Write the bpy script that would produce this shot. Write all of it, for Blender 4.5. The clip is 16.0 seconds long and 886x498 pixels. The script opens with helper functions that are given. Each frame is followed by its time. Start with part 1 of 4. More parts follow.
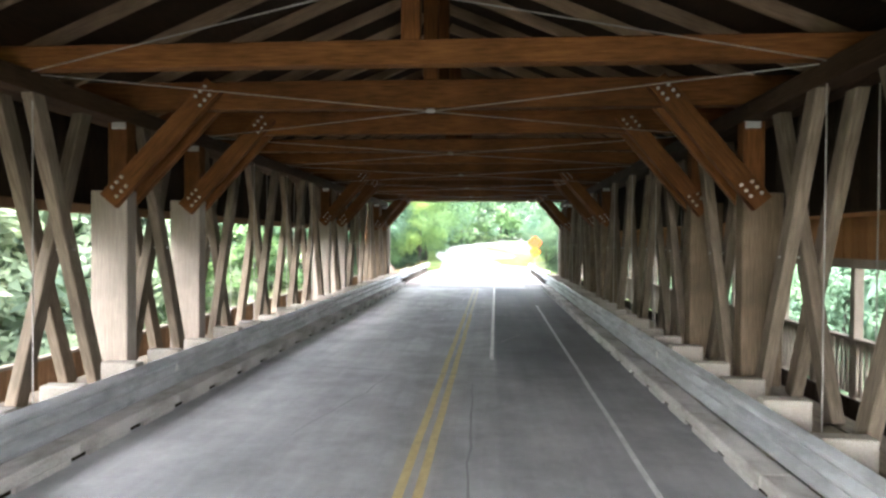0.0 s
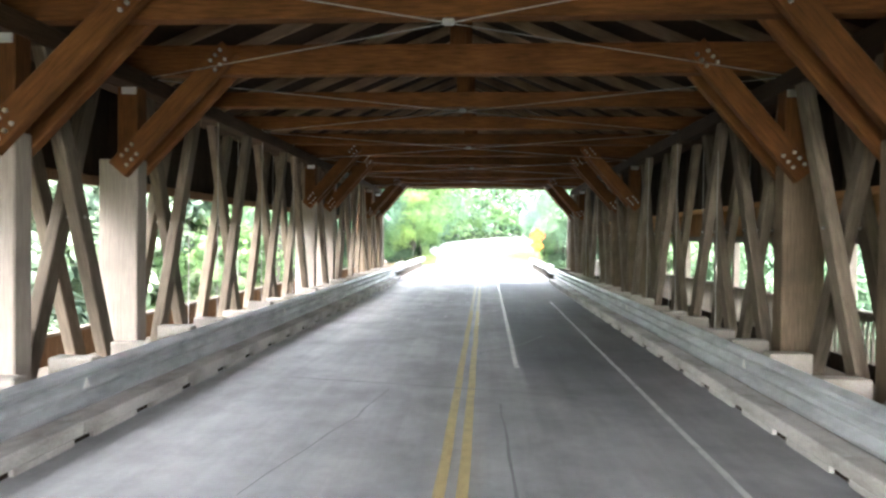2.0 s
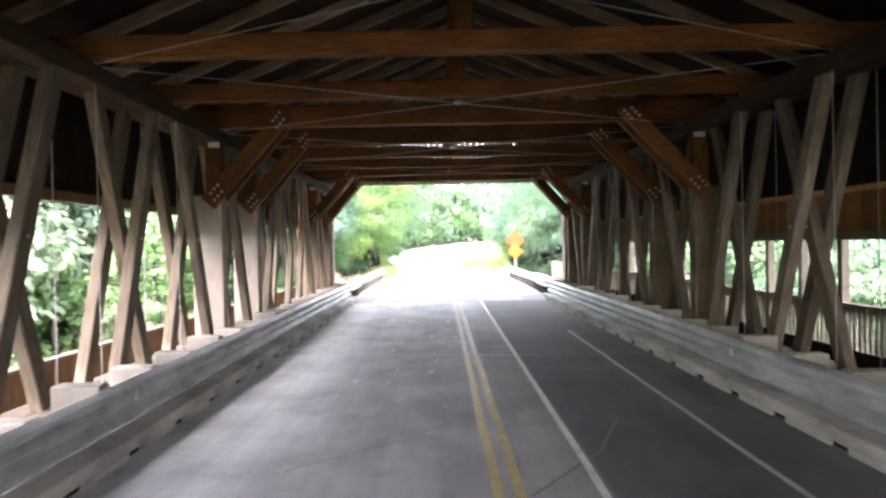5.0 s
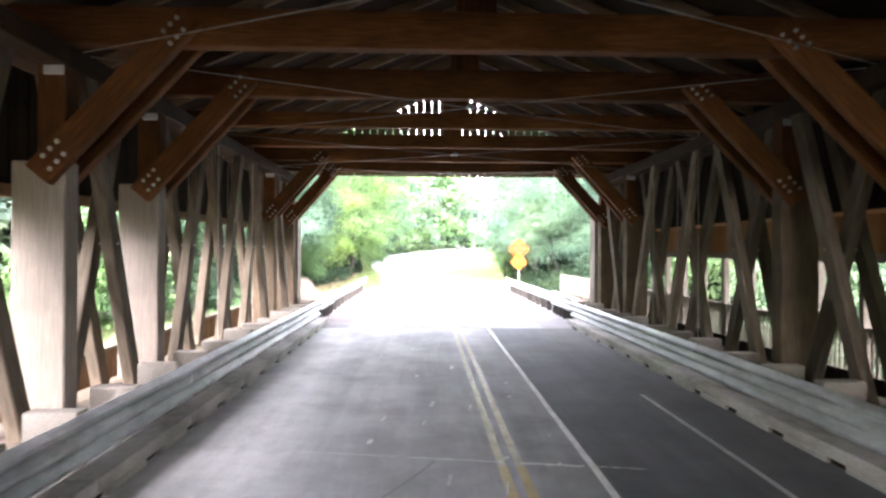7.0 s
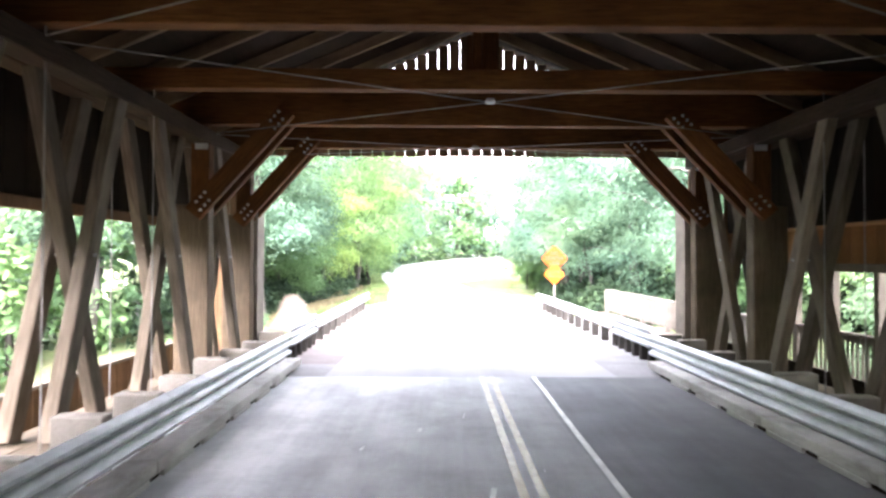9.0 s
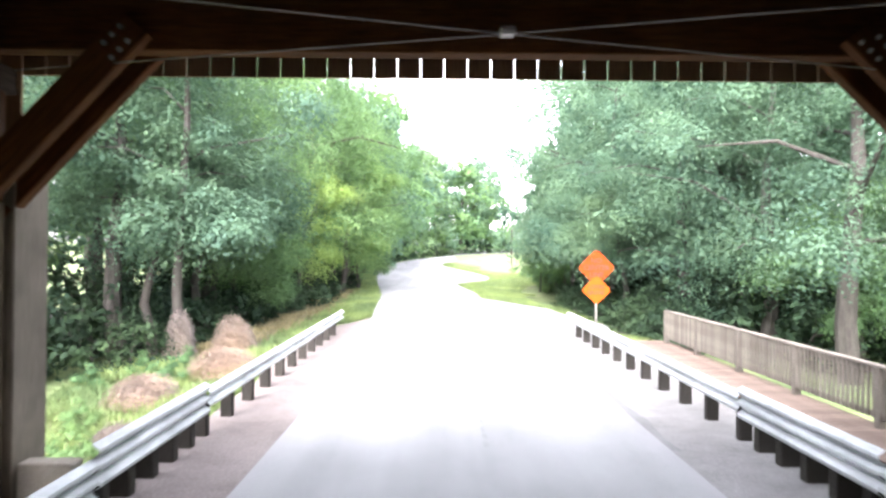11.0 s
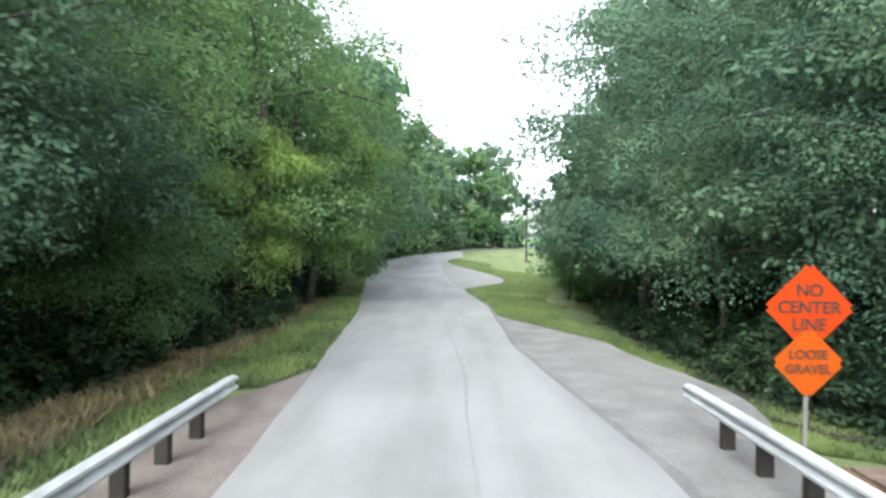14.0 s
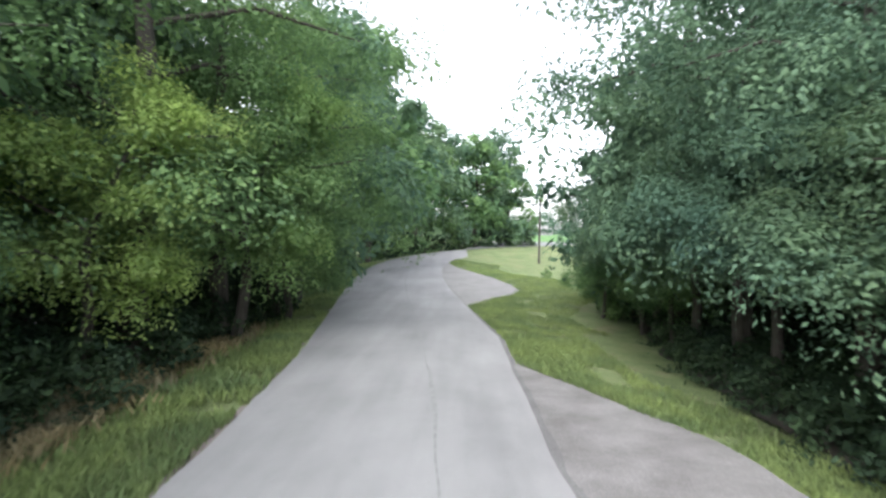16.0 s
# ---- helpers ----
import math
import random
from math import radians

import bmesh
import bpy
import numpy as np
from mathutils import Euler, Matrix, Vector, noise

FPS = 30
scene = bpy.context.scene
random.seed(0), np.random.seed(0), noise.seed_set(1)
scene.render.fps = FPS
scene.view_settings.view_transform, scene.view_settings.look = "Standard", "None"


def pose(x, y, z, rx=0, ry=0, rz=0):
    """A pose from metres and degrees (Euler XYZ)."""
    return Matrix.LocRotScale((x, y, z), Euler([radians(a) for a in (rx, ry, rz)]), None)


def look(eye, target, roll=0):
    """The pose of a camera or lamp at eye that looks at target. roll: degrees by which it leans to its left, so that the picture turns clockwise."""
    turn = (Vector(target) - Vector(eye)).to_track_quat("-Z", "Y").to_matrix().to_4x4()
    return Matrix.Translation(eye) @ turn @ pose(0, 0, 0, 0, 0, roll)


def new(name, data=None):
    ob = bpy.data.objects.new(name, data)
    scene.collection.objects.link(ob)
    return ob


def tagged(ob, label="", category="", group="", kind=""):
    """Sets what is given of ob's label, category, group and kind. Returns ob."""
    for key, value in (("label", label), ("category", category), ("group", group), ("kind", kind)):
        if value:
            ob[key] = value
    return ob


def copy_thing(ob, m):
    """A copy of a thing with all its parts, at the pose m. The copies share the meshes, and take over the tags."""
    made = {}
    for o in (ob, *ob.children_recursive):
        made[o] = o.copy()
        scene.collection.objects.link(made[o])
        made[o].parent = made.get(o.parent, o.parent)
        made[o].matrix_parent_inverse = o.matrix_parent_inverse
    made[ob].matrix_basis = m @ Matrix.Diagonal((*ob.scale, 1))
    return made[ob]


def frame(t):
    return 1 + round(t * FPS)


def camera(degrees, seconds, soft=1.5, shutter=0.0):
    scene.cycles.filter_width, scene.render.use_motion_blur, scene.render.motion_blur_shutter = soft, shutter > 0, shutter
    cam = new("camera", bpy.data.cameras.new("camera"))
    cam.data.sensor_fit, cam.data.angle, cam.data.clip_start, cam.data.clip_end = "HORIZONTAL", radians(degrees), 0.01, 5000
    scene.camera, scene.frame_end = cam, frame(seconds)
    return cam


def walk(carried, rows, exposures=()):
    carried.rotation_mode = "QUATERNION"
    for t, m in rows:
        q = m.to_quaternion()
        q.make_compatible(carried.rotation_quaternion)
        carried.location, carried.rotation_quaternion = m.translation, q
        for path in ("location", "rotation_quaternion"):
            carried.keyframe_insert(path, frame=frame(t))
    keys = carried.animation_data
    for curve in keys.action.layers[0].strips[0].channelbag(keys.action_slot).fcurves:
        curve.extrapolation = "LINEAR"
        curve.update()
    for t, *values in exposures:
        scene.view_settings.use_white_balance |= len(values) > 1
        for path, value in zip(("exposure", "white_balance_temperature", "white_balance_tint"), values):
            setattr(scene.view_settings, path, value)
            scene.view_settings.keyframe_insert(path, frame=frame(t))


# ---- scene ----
cam = camera(70.0, 16.0, soft=2.6, shutter=0.4)
PATH = [
    (0, (0.905, -4.196, 2.349), (0.754, -2.202, 2.322), 0.4),
    (0.5, (0.814, -3.595, 2.302), (0.668, -1.601, 2.264), 0.5),
    (1, (0.674, -2.93, 2.182), (0.538, -0.935, 2.147), 0.5),
    (1.5, (0.539, -2.239, 2.039), (0.409, -0.243, 2.012), 0.6),
    (2, (0.388, -1.51, 1.998), (0.263, 0.486, 1.964), 0.7),
    (2.5, (0.258, -0.73, 1.95), (0.133, 1.266, 1.916), 0.8),
    (3, (0.16, 0.141, 1.896), (0.022, 2.136, 1.871), 0.8),
    (5.5, (-0.57, 5.773, 2.07), (-0.506, 7.772, 2.061), -0.7),
    (6, (-0.745, 7.15, 2.102), (-0.648, 9.148, 2.099), 0.1),
    (6.5, (-0.727, 8.376, 2.14), (-0.644, 10.374, 2.137), 0.35),
    (7, (-0.690, 9.656, 2.14), (-0.629, 11.655, 2.144), 0.3),
    (7.5, (-0.727, 10.95, 2.09), (-0.673, 12.95, 2.106), 0.15),
    (8, (-0.750, 12.304, 2.095), (-0.708, 14.303, 2.118), 0.2),
    (8.5, (-0.692, 13.773, 2.113), (-0.669, 15.772, 2.142), 0.2),
    (9, (-0.688, 15.303, 2.167), (-0.672, 17.303, 2.2), 0.2),
    (11.5, (-0.422, 24.228, 2.706), (-0.422, 26.228, 2.714), 0.6),
    (12, (-0.384, 25.901, 2.742), (-0.387, 27.901, 2.753), 0.8),
    (12.5, (-0.321, 27.574, 2.794), (-0.333, 29.574, 2.804), 0.9),
    (13, (-0.262, 29.284, 2.851), (-0.280, 31.284, 2.853), 1.0),
    (13.5, (-0.240, 31.220, 2.861), (-0.262, 33.219, 2.860), 1.0),
    (14, (-0.220, 33.280, 2.880), (-0.240, 35.280, 2.868), 1.0),
    (14.5, (-0.150, 35.530, 2.900), (-0.177, 37.530, 2.886), 1.0),
    (15, (-0.070, 37.860, 2.930), (-0.100, 39.860, 2.914), 1.0),
    (15.5, (0.030, 40.320, 3.000), (-0.010, 42.320, 2.980), 1.0),
    (16, (0.180, 42.880, 3.180), (0.140, 44.880, 3.155), 1.0),
]
EXPOSURES = [(0, 3.92, 6350, 12), (1.5, 4.4, 6300, 12), (3, 4.33, 6300, 13), (5.5, 4.12, 6420, 22), (7, 4.3, 6400, 22), (9.2, 4.25, 6300, 21), (11.3, 2.65, 6350, 14), (12.5, 1.6, 6200, 6),
             (14, 1.32, 6200, 6), (16, 1.15, 6250, 11)]
walk(cam, [(t, look(e, g, r)) for t, e, g, r in PATH], EXPOSURES)

# ---- world, sun ----
world = bpy.data.worlds.new("sky")
scene.world = world
world.use_nodes = True
wn, wl = world.node_tree.nodes, world.node_tree.links
sky = wn.new("ShaderNodeTexSky")
sky.sky_type, sky.sun_disc = "NISHITA", False
sky.sun_elevation, sky.sun_rotation = radians(46), radians(-161)
sky.air_density, sky.dust_density = 1.0, 3.0
pale = wn.new("ShaderNodeHueSaturation")
pale.inputs["Saturation"].default_value = 0.22
wl.new(sky.outputs[0], pale.inputs["Color"])
wl.new(pale.outputs[0], wn["Background"].inputs["Color"])
wn["Background"].inputs["Strength"].default_value = 0.28
sun_data = bpy.data.lights.new("sun", "SUN")
sun_data.energy, sun_data.angle, sun_data.color = 0.95, radians(55), (1.0, 0.955, 0.89)
sun = new("sun", sun_data)
sun.matrix_world = look((-11.9, -34.7, 38.0), (0, 0, 0))


# ---- materials ----
def material(name):
    m = bpy.data.materials.new(name)
    m.use_nodes = True
    return m, m.node_tree.nodes, m.node_tree.links, m.node_tree.nodes["Principled BSDF"]


def ramp(nodes, links, source, stops):
    r = nodes.new("ShaderNodeValToRGB")
    while len(r.color_ramp.elements) < len(stops):
        r.color_ramp.elements.new(0.5)
    for e, (p, c) in zip(r.color_ramp.elements, stops):
        e.position, e.color = p, (*c, 1)
    links.new(source, r.inputs[0])
    return r.outputs[0]


def noise_at(nodes, links, scale, stretch=(1, 1, 1), detail=4.0, rough=0.6, space="Object"):
    co = nodes.new("ShaderNodeTexCoord")
    mp = nodes.new("ShaderNodeMapping")
    mp.inputs["Scale"].default_value = stretch
    links.new(co.outputs[space], mp.inputs[0])
    n = nodes.new("ShaderNodeTexNoise")
    n.inputs["Scale"].default_value, n.inputs["Detail"].default_value = scale, detail
    n.inputs["Roughness"].default_value = rough
    links.new(mp.outputs[0], n.inputs["Vector"])
    return n.outputs["Fac"]


def mixed(nodes, links, a, b, fac, mode="MIX"):
    x = nodes.new("ShaderNodeMix")
    x.data_type, x.blend_type = "RGBA", mode
    for value, sock in ((a, x.inputs[6]), (b, x.inputs[7])):
        if isinstance(value, tuple):
            sock.default_value = (*value, 1)
        else:
            links.new(value, sock)
    if isinstance(fac, float):
        x.inputs[0].default_value = fac
    else:
        links.new(fac, x.inputs[0])
    return x.outputs[2]


def bump(nodes, links, bsdf, height, strength, distance=0.01):
    b = nodes.new("ShaderNodeBump")
    b.inputs["Strength"].default_value, b.inputs["Distance"].default_value = strength, distance
    links.new(height, b.inputs["Height"])
    links.new(b.outputs[0], bsdf.inputs["Normal"])


def wood(name, light, dark, along=(6, 0.35, 6), rough=0.8, spread=0.35, stain=0.5):
    """Sawn timber, its grain along local y, each piece a little lighter or darker."""
    m, n, l, p = material(name)
    grain = noise_at(n, l, 9, along, 6, 0.65)
    base = ramp(n, l, grain, ((0.3, dark), (0.7, light)))
    blot = noise_at(n, l, 1.1, (1, 0.6, 1), 3, 0.6)
    spots = ramp(n, l, blot, ((0.35, (1 - stain,) * 3), (0.62, (1, 1, 1))))
    base = mixed(n, l, base, spots, 0.8, "MULTIPLY")
    info = n.new("ShaderNodeObjectInfo")
    tone = ramp(n, l, info.outputs["Random"], ((0, (1 - spread,) * 3), (1, (1, 1, 1))))
    base = mixed(n, l, base, tone, 1.0, "MULTIPLY")
    l.new(base, p.inputs["Base Color"])
    p.inputs["Roughness"].default_value = rough
    p.inputs["Specular IOR Level"].default_value = 0.12
    bump(n, l, p, grain, 0.35, 0.006)
    return m


TIMBER = wood("brown_timber", (0.215, 0.088, 0.026), (0.082, 0.032, 0.0092))
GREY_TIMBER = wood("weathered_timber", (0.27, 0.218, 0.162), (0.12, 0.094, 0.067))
PALE_TIMBER = wood("lit_shaft_timber", (0.365, 0.315, 0.265), (0.225, 0.188, 0.152), (7, 7, 0.3), stain=0.3)
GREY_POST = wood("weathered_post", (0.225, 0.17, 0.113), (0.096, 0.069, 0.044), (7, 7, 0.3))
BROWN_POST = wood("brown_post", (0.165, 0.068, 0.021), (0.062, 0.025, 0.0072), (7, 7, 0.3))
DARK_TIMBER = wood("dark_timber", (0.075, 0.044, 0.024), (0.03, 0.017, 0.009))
BOARD = wood("siding_board", (0.33, 0.20, 0.11), (0.17, 0.097, 0.052), (9, 9, 0.35))
# roof boards darker than sawn wood: shade between the rafters is in the colour
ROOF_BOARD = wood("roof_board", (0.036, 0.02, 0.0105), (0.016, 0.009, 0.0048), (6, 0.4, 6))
# upper wall boards darkened in colour for the shade under the eaves
HIGH_BOARD = wood("darkened_board", (0.036, 0.021, 0.011), (0.016, 0.0095, 0.005), (9, 9, 0.35))
PALE_BOARD = wood("pale_board", (0.36, 0.31, 0.25), (0.21, 0.175, 0.14), (9, 9, 0.35))
ORANGE_BOARD = wood("new_board", (0.52, 0.28, 0.12), (0.33, 0.16, 0.06), (9, 9, 0.35))
RAFTER = wood("rafter_timber", (0.37, 0.265, 0.172), (0.20, 0.138, 0.088))
POST = wood("dark_post", (0.075, 0.069, 0.062), (0.04, 0.036, 0.032), (8, 2, 8))
FENCE = wood("grey_fence", (0.27, 0.245, 0.215), (0.15, 0.13, 0.11), (9, 9, 0.35))
BLOCK = wood("post_block", (0.50, 0.46, 0.40), (0.30, 0.26, 0.22), (8, 2, 8))
WALKWAY = wood("walkway_plank", (0.26, 0.20, 0.17), (0.15, 0.11, 0.09), (1, 8, 8))


def concrete(name, light, dark):
    m, n, l, p = material(name)
    a = ramp(n, l, noise_at(n, l, 2.5, (1, 0.5, 1), 5, 0.65), ((0.35, dark), (0.62, light)))
    fine = noise_at(n, l, 45, (1, 1, 1), 3, 0.7)
    a = mixed(n, l, a, ramp(n, l, fine, ((0.3, (0.75,) * 3), (0.6, (1, 1, 1)))), 0.8, "MULTIPLY")
    l.new(a, p.inputs["Base Color"])
    p.inputs["Roughness"].default_value = 0.85
    bump(n, l, p, fine, 0.4, 0.004)
    return m


CURB = concrete("curb_timber", (0.54, 0.52, 0.485), (0.31, 0.29, 0.26))


def asphalt():
    m, n, l, p = material("worn_asphalt")
    grit = noise_at(n, l, 90, (1, 1, 1), 3, 0.7)
    wide = noise_at(n, l, 0.9, (1, 0.12, 1), 5, 0.6)
    patch = noise_at(n, l, 0.7, (1, 1, 1), 6, 0.7)
    streak = noise_at(n, l, 5, (1, 0.04, 1), 4, 0.6)
    a = ramp(n, l, wide, ((0.32, (0.28, 0.283, 0.288)), (0.66, (0.43, 0.43, 0.43))))
    a = mixed(n, l, a, ramp(n, l, patch, ((0.36, (0.58,) * 3), (0.6, (1, 1, 1)))), 0.8, "MULTIPLY")
    a = mixed(n, l, a, ramp(n, l, streak, ((0.3, (0.74,) * 3), (0.6, (1.0,) * 3))), 0.45, "MULTIPLY")
    a = mixed(n, l, a, ramp(n, l, grit, ((0.3, (0.7,) * 3), (0.65, (1, 1, 1)))), 0.6, "MULTIPLY")
    # dusty lane and edges, a darker lane of newer asphalt between the seam and the edge line; left paled and right
    # darkened further to paint side light
    co = n.new("ShaderNodeTexCoord")
    xyz = n.new("ShaderNodeSeparateXYZ")
    l.new(co.outputs["Object"], xyz.inputs[0])
    sway = n.new("ShaderNodeMath")
    sway.operation, sway.inputs[1].default_value = "MULTIPLY_ADD", 0.14
    l.new(noise_at(n, l, 0.8, (1, 0.3, 1), 3, 0.6), sway.inputs[0])
    l.new(xyz.outputs["X"], sway.inputs[2])
    lane = n.new("ShaderNodeMapRange")
    lane.inputs["From Min"].default_value, lane.inputs["From Max"].default_value = -3.93, 4.07
    l.new(sway.outputs[0], lane.inputs["Value"])
    begin = n.new("ShaderNodeMapRange")
    begin.inputs["From Min"].default_value, begin.inputs["From Max"].default_value = 5.2, 9.0
    begin.inputs["To Min"].default_value = 0.22
    l.new(xyz.outputs["Y"], begin.inputs["Value"])
    a = mixed(n, l, a, ramp(n, l, lane.outputs[0], ((0.19, (1.5, 1.5, 1.48)), (0.27, (1.22, 1.22, 1.21)), (0.45, (1.05, 1.05, 1.05)), (0.622, (0.95, 0.955, 0.965)), (0.63, (0.46, 0.47, 0.50)), (0.785, (0.38, 0.39, 0.415)), (0.80, (0.44, 0.44, 0.44)))), begin.outputs[0], "MULTIPLY")
    l.new(a, p.inputs["Base Color"])
    l.new(ramp(n, l, patch, ((0.3, (0.72,) * 3), (0.7, (0.88,) * 3))), p.inputs["Roughness"])
    p.inputs["Specular IOR Level"].default_value = 0.3
    bump(n, l, p, grit, 0.3, 0.004)
    return m


ASPHALT = asphalt()


def chipseal():
    m, n, l, p = material("chip_seal")
    grit = noise_at(n, l, 70, (1, 1, 1), 3, 0.75)
    track = noise_at(n, l, 0.9, (1, 0.08, 1), 3, 0.5)
    wide = noise_at(n, l, 0.35, (1, 0.6, 1), 5, 0.6)
    a = ramp(n, l, track, ((0.34, (0.235, 0.233, 0.237)), (0.6, (0.295, 0.292, 0.296))))
    a = mixed(n, l, a, ramp(n, l, wide, ((0.32, (0.74,) * 3), (0.62, (1, 1, 1)))), 0.85, "MULTIPLY")
    a = mixed(n, l, a, ramp(n, l, grit, ((0.3, (0.72,) * 3), (0.65, (1, 1, 1)))), 0.7, "MULTIPLY")
    l.new(a, p.inputs["Base Color"])
    p.inputs["Roughness"].default_value = 0.85
    bump(n, l, p, grit, 0.5, 0.006)
    return m


CHIPSEAL = chipseal()


def gravel(name, light, dark):
    m, n, l, p = material(name)
    v = n.new("ShaderNodeTexVoronoi")
    v.inputs["Scale"].default_value = 28
    co = n.new("ShaderNodeTexCoord")
    l.new(co.outputs["Object"], v.inputs["Vector"])
    wide = noise_at(n, l, 0.8, (1, 1, 1), 6, 0.65)
    a = ramp(n, l, wide, ((0.33, dark), (0.65, light)))
    a = mixed(n, l, a, ramp(n, l, v.outputs["Distance"], ((0.0, (1, 1, 1)), (0.6, (0.6,) * 3))), 0.7, "MULTIPLY")
    l.new(a, p.inputs["Base Color"])
    p.inputs["Roughness"].default_value = 0.95
    bump(n, l, p, v.outputs["Distance"], 0.6, 0.01)
    return m


SEAL_GRAVEL = gravel("dark_grit", (0.20, 0.195, 0.195), (0.145, 0.14, 0.14))
GRAVEL = gravel("shoulder_gravel", (0.25, 0.212, 0.20), (0.16, 0.133, 0.124))
GREY_GRAVEL = gravel("grey_gravel", (0.262, 0.254, 0.25), (0.165, 0.157, 0.152))
DUST = gravel("pale_dust", (0.29, 0.282, 0.278), (0.215, 0.208, 0.203))


def soil():
    m, n, l, p = material("grassy_soil")
    a = ramp(n, l, noise_at(n, l, 0.5, (1, 1, 1), 6, 0.65), ((0.35, (0.10, 0.145, 0.05)), (0.5, (0.15, 0.20, 0.075)), (0.68, (0.215, 0.215, 0.11))))
    fine = noise_at(n, l, 14, (1, 1, 1), 5, 0.7)
    a = mixed(n, l, a, ramp(n, l, fine, ((0.3, (0.5,) * 3), (0.65, (1.1,) * 3))), 0.9, "MULTIPLY")
    l.new(a, p.inputs["Base Color"])
    p.inputs["Roughness"].default_value = 1.0
    bump(n, l, p, fine, 0.8, 0.05)
    return m


SOIL = soil()


def foliage(name, light, dark, see_through=0.46):
    m, n, l, p = material(name)
    geo = n.new("ShaderNodeNewGeometry")
    info = n.new("ShaderNodeObjectInfo")
    a = ramp(n, l, geo.outputs["Random Per Island"], ((0.0, dark), (1.0, light)))
    big = noise_at(n, l, 0.45, (1, 1, 1), 3, 0.6)
    a = mixed(n, l, a, ramp(n, l, big, ((0.35, (0.60, 0.70, 0.72)), (0.62, (1.25, 1.25, 1.02)))), 0.8, "MULTIPLY")
    a = mixed(n, l, a, ramp(n, l, info.outputs["Random"], ((0, (0.72, 0.82, 0.9)), (1, (1.1, 1.05, 0.9)))), 0.8, "MULTIPLY")
    l.new(a, p.inputs["Base Color"])
    p.inputs["Roughness"].default_value = 0.7
    p.inputs["Specular IOR Level"].default_value = 0.15
    tr = n.new("ShaderNodeBsdfTranslucent")
    l.new(a, tr.inputs["Color"])
    mx = n.new("ShaderNodeMixShader")
    mx.inputs[0].default_value = see_through
    l.new(p.outputs[0], mx.inputs[1])
    l.new(tr.outputs[0], mx.inputs[2])
    l.new(mx.outputs[0], n["Material Output"].inputs["Surface"])
    return m


LEAF = foliage("leaf_green", (0.19, 0.295, 0.14), (0.132, 0.215, 0.108))
LEAF_COOL = foliage("leaf_bluegreen", (0.165, 0.248, 0.17), (0.105, 0.168, 0.118))
LEAF_WARM = foliage("leaf_yellowgreen", (0.32, 0.435, 0.175), (0.205, 0.305, 0.12))
# understory leaves coloured near black to stand for the wood's shade
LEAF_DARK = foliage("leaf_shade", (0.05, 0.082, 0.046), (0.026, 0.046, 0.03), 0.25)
# creek leaves paled to paint the glare beyond the openings
LEAF_PALE = foliage("leaf_glare_pale", (0.30, 0.345, 0.235), (0.16, 0.20, 0.135))
GRASS = foliage("grass_blade", (0.31, 0.40, 0.20), (0.19, 0.25, 0.12), 0.5)
DRY = foliage("dry_vine", (0.35, 0.262, 0.25), (0.20, 0.147, 0.138), 0.2)
STRAW = foliage("dry_straw", (0.48, 0.37, 0.24), (0.28, 0.22, 0.13), 0.3)
BANK_BROWN = gravel("bounce_brown", (0.17, 0.135, 0.10), (0.08, 0.062, 0.045))
# near-black floor colour carries the shade under the trees
FLOOR_SHADE = gravel("shade_dark_litter", (0.045, 0.037, 0.026), (0.02, 0.018, 0.012))


def bark():
    m, n, l, p = material("tree_bark")
    g = noise_at(n, l, 7, (1, 1, 0.25), 6, 0.7)
    l.new(ramp(n, l, g, ((0.3, (0.03, 0.026, 0.023)), (0.7, (0.088, 0.079, 0.069)))), p.inputs["Base Color"])
    p.inputs["Roughness"].default_value = 0.95
    bump(n, l, p, g, 0.8, 0.03)
    return m


BARK = bark()


def metal(name, colour, rough, dirt=0.6, metallic=0.85):
    m, n, l, p = material(name)
    a = ramp(n, l, noise_at(n, l, 3, (1, 0.4, 1), 5, 0.65), ((0.35, tuple(c * dirt for c in colour)), (0.62, colour)))
    l.new(a, p.inputs["Base Color"])
    p.inputs["Metallic"].default_value = metallic
    l.new(ramp(n, l, noise_at(n, l, 6, (1, 1, 1), 4, 0.6), ((0.3, (rough,) * 3), (0.7, (rough + 0.2,) * 3))), p.inputs["Roughness"])
    return m


GALV = metal("galvanised_steel", (0.58, 0.60, 0.61), 0.55, 0.65, 0.5)
STEEL = metal("dull_steel", (0.42, 0.42, 0.42), 0.45)
PLATE = metal("zinc_plate", (0.46, 0.46, 0.45), 0.4, 0.75, 0.5)
WIRE = metal("steel_rod", (0.34, 0.32, 0.30), 0.45, 0.7, 0.6)


def paint(name, colour, worn=0.45, rough=0.6, gloss=0.4):
    """Road or sign paint, broken up by wear where worn > 0."""
    m, n, l, p = material(name)
    a = ramp(n, l, noise_at(n, l, 8, (1, 0.5, 1), 5, 0.7), ((0.32, tuple(c * (1 - worn) for c in colour)), (0.6, colour)))
    l.new(a, p.inputs["Base Color"])
    p.inputs["Roughness"].default_value = rough
    p.inputs["Specular IOR Level"].default_value = gloss
    return m


YELLOW = paint("yellow_road_paint", (0.42, 0.33, 0.15), 0.28)
PALE_YELLOW = paint("faded_yellow_paint", (0.40, 0.36, 0.25), 0.35)
WHITE_LINE = paint("white_road_paint", (0.72, 0.71, 0.69), 0.45)
OLD_LINE = paint("worn_white_paint", (0.52, 0.52, 0.51), 0.4)
SEAM = paint("worn_seam", (0.225, 0.223, 0.225), 0.25, 0.8)
SEAL = paint("crack_filler", (0.12, 0.12, 0.125), 0.3, 0.45)
ORANGE = paint("orange_sign_face", (0.38, 0.038, 0.004), 0.08, 0.7, 0.1)
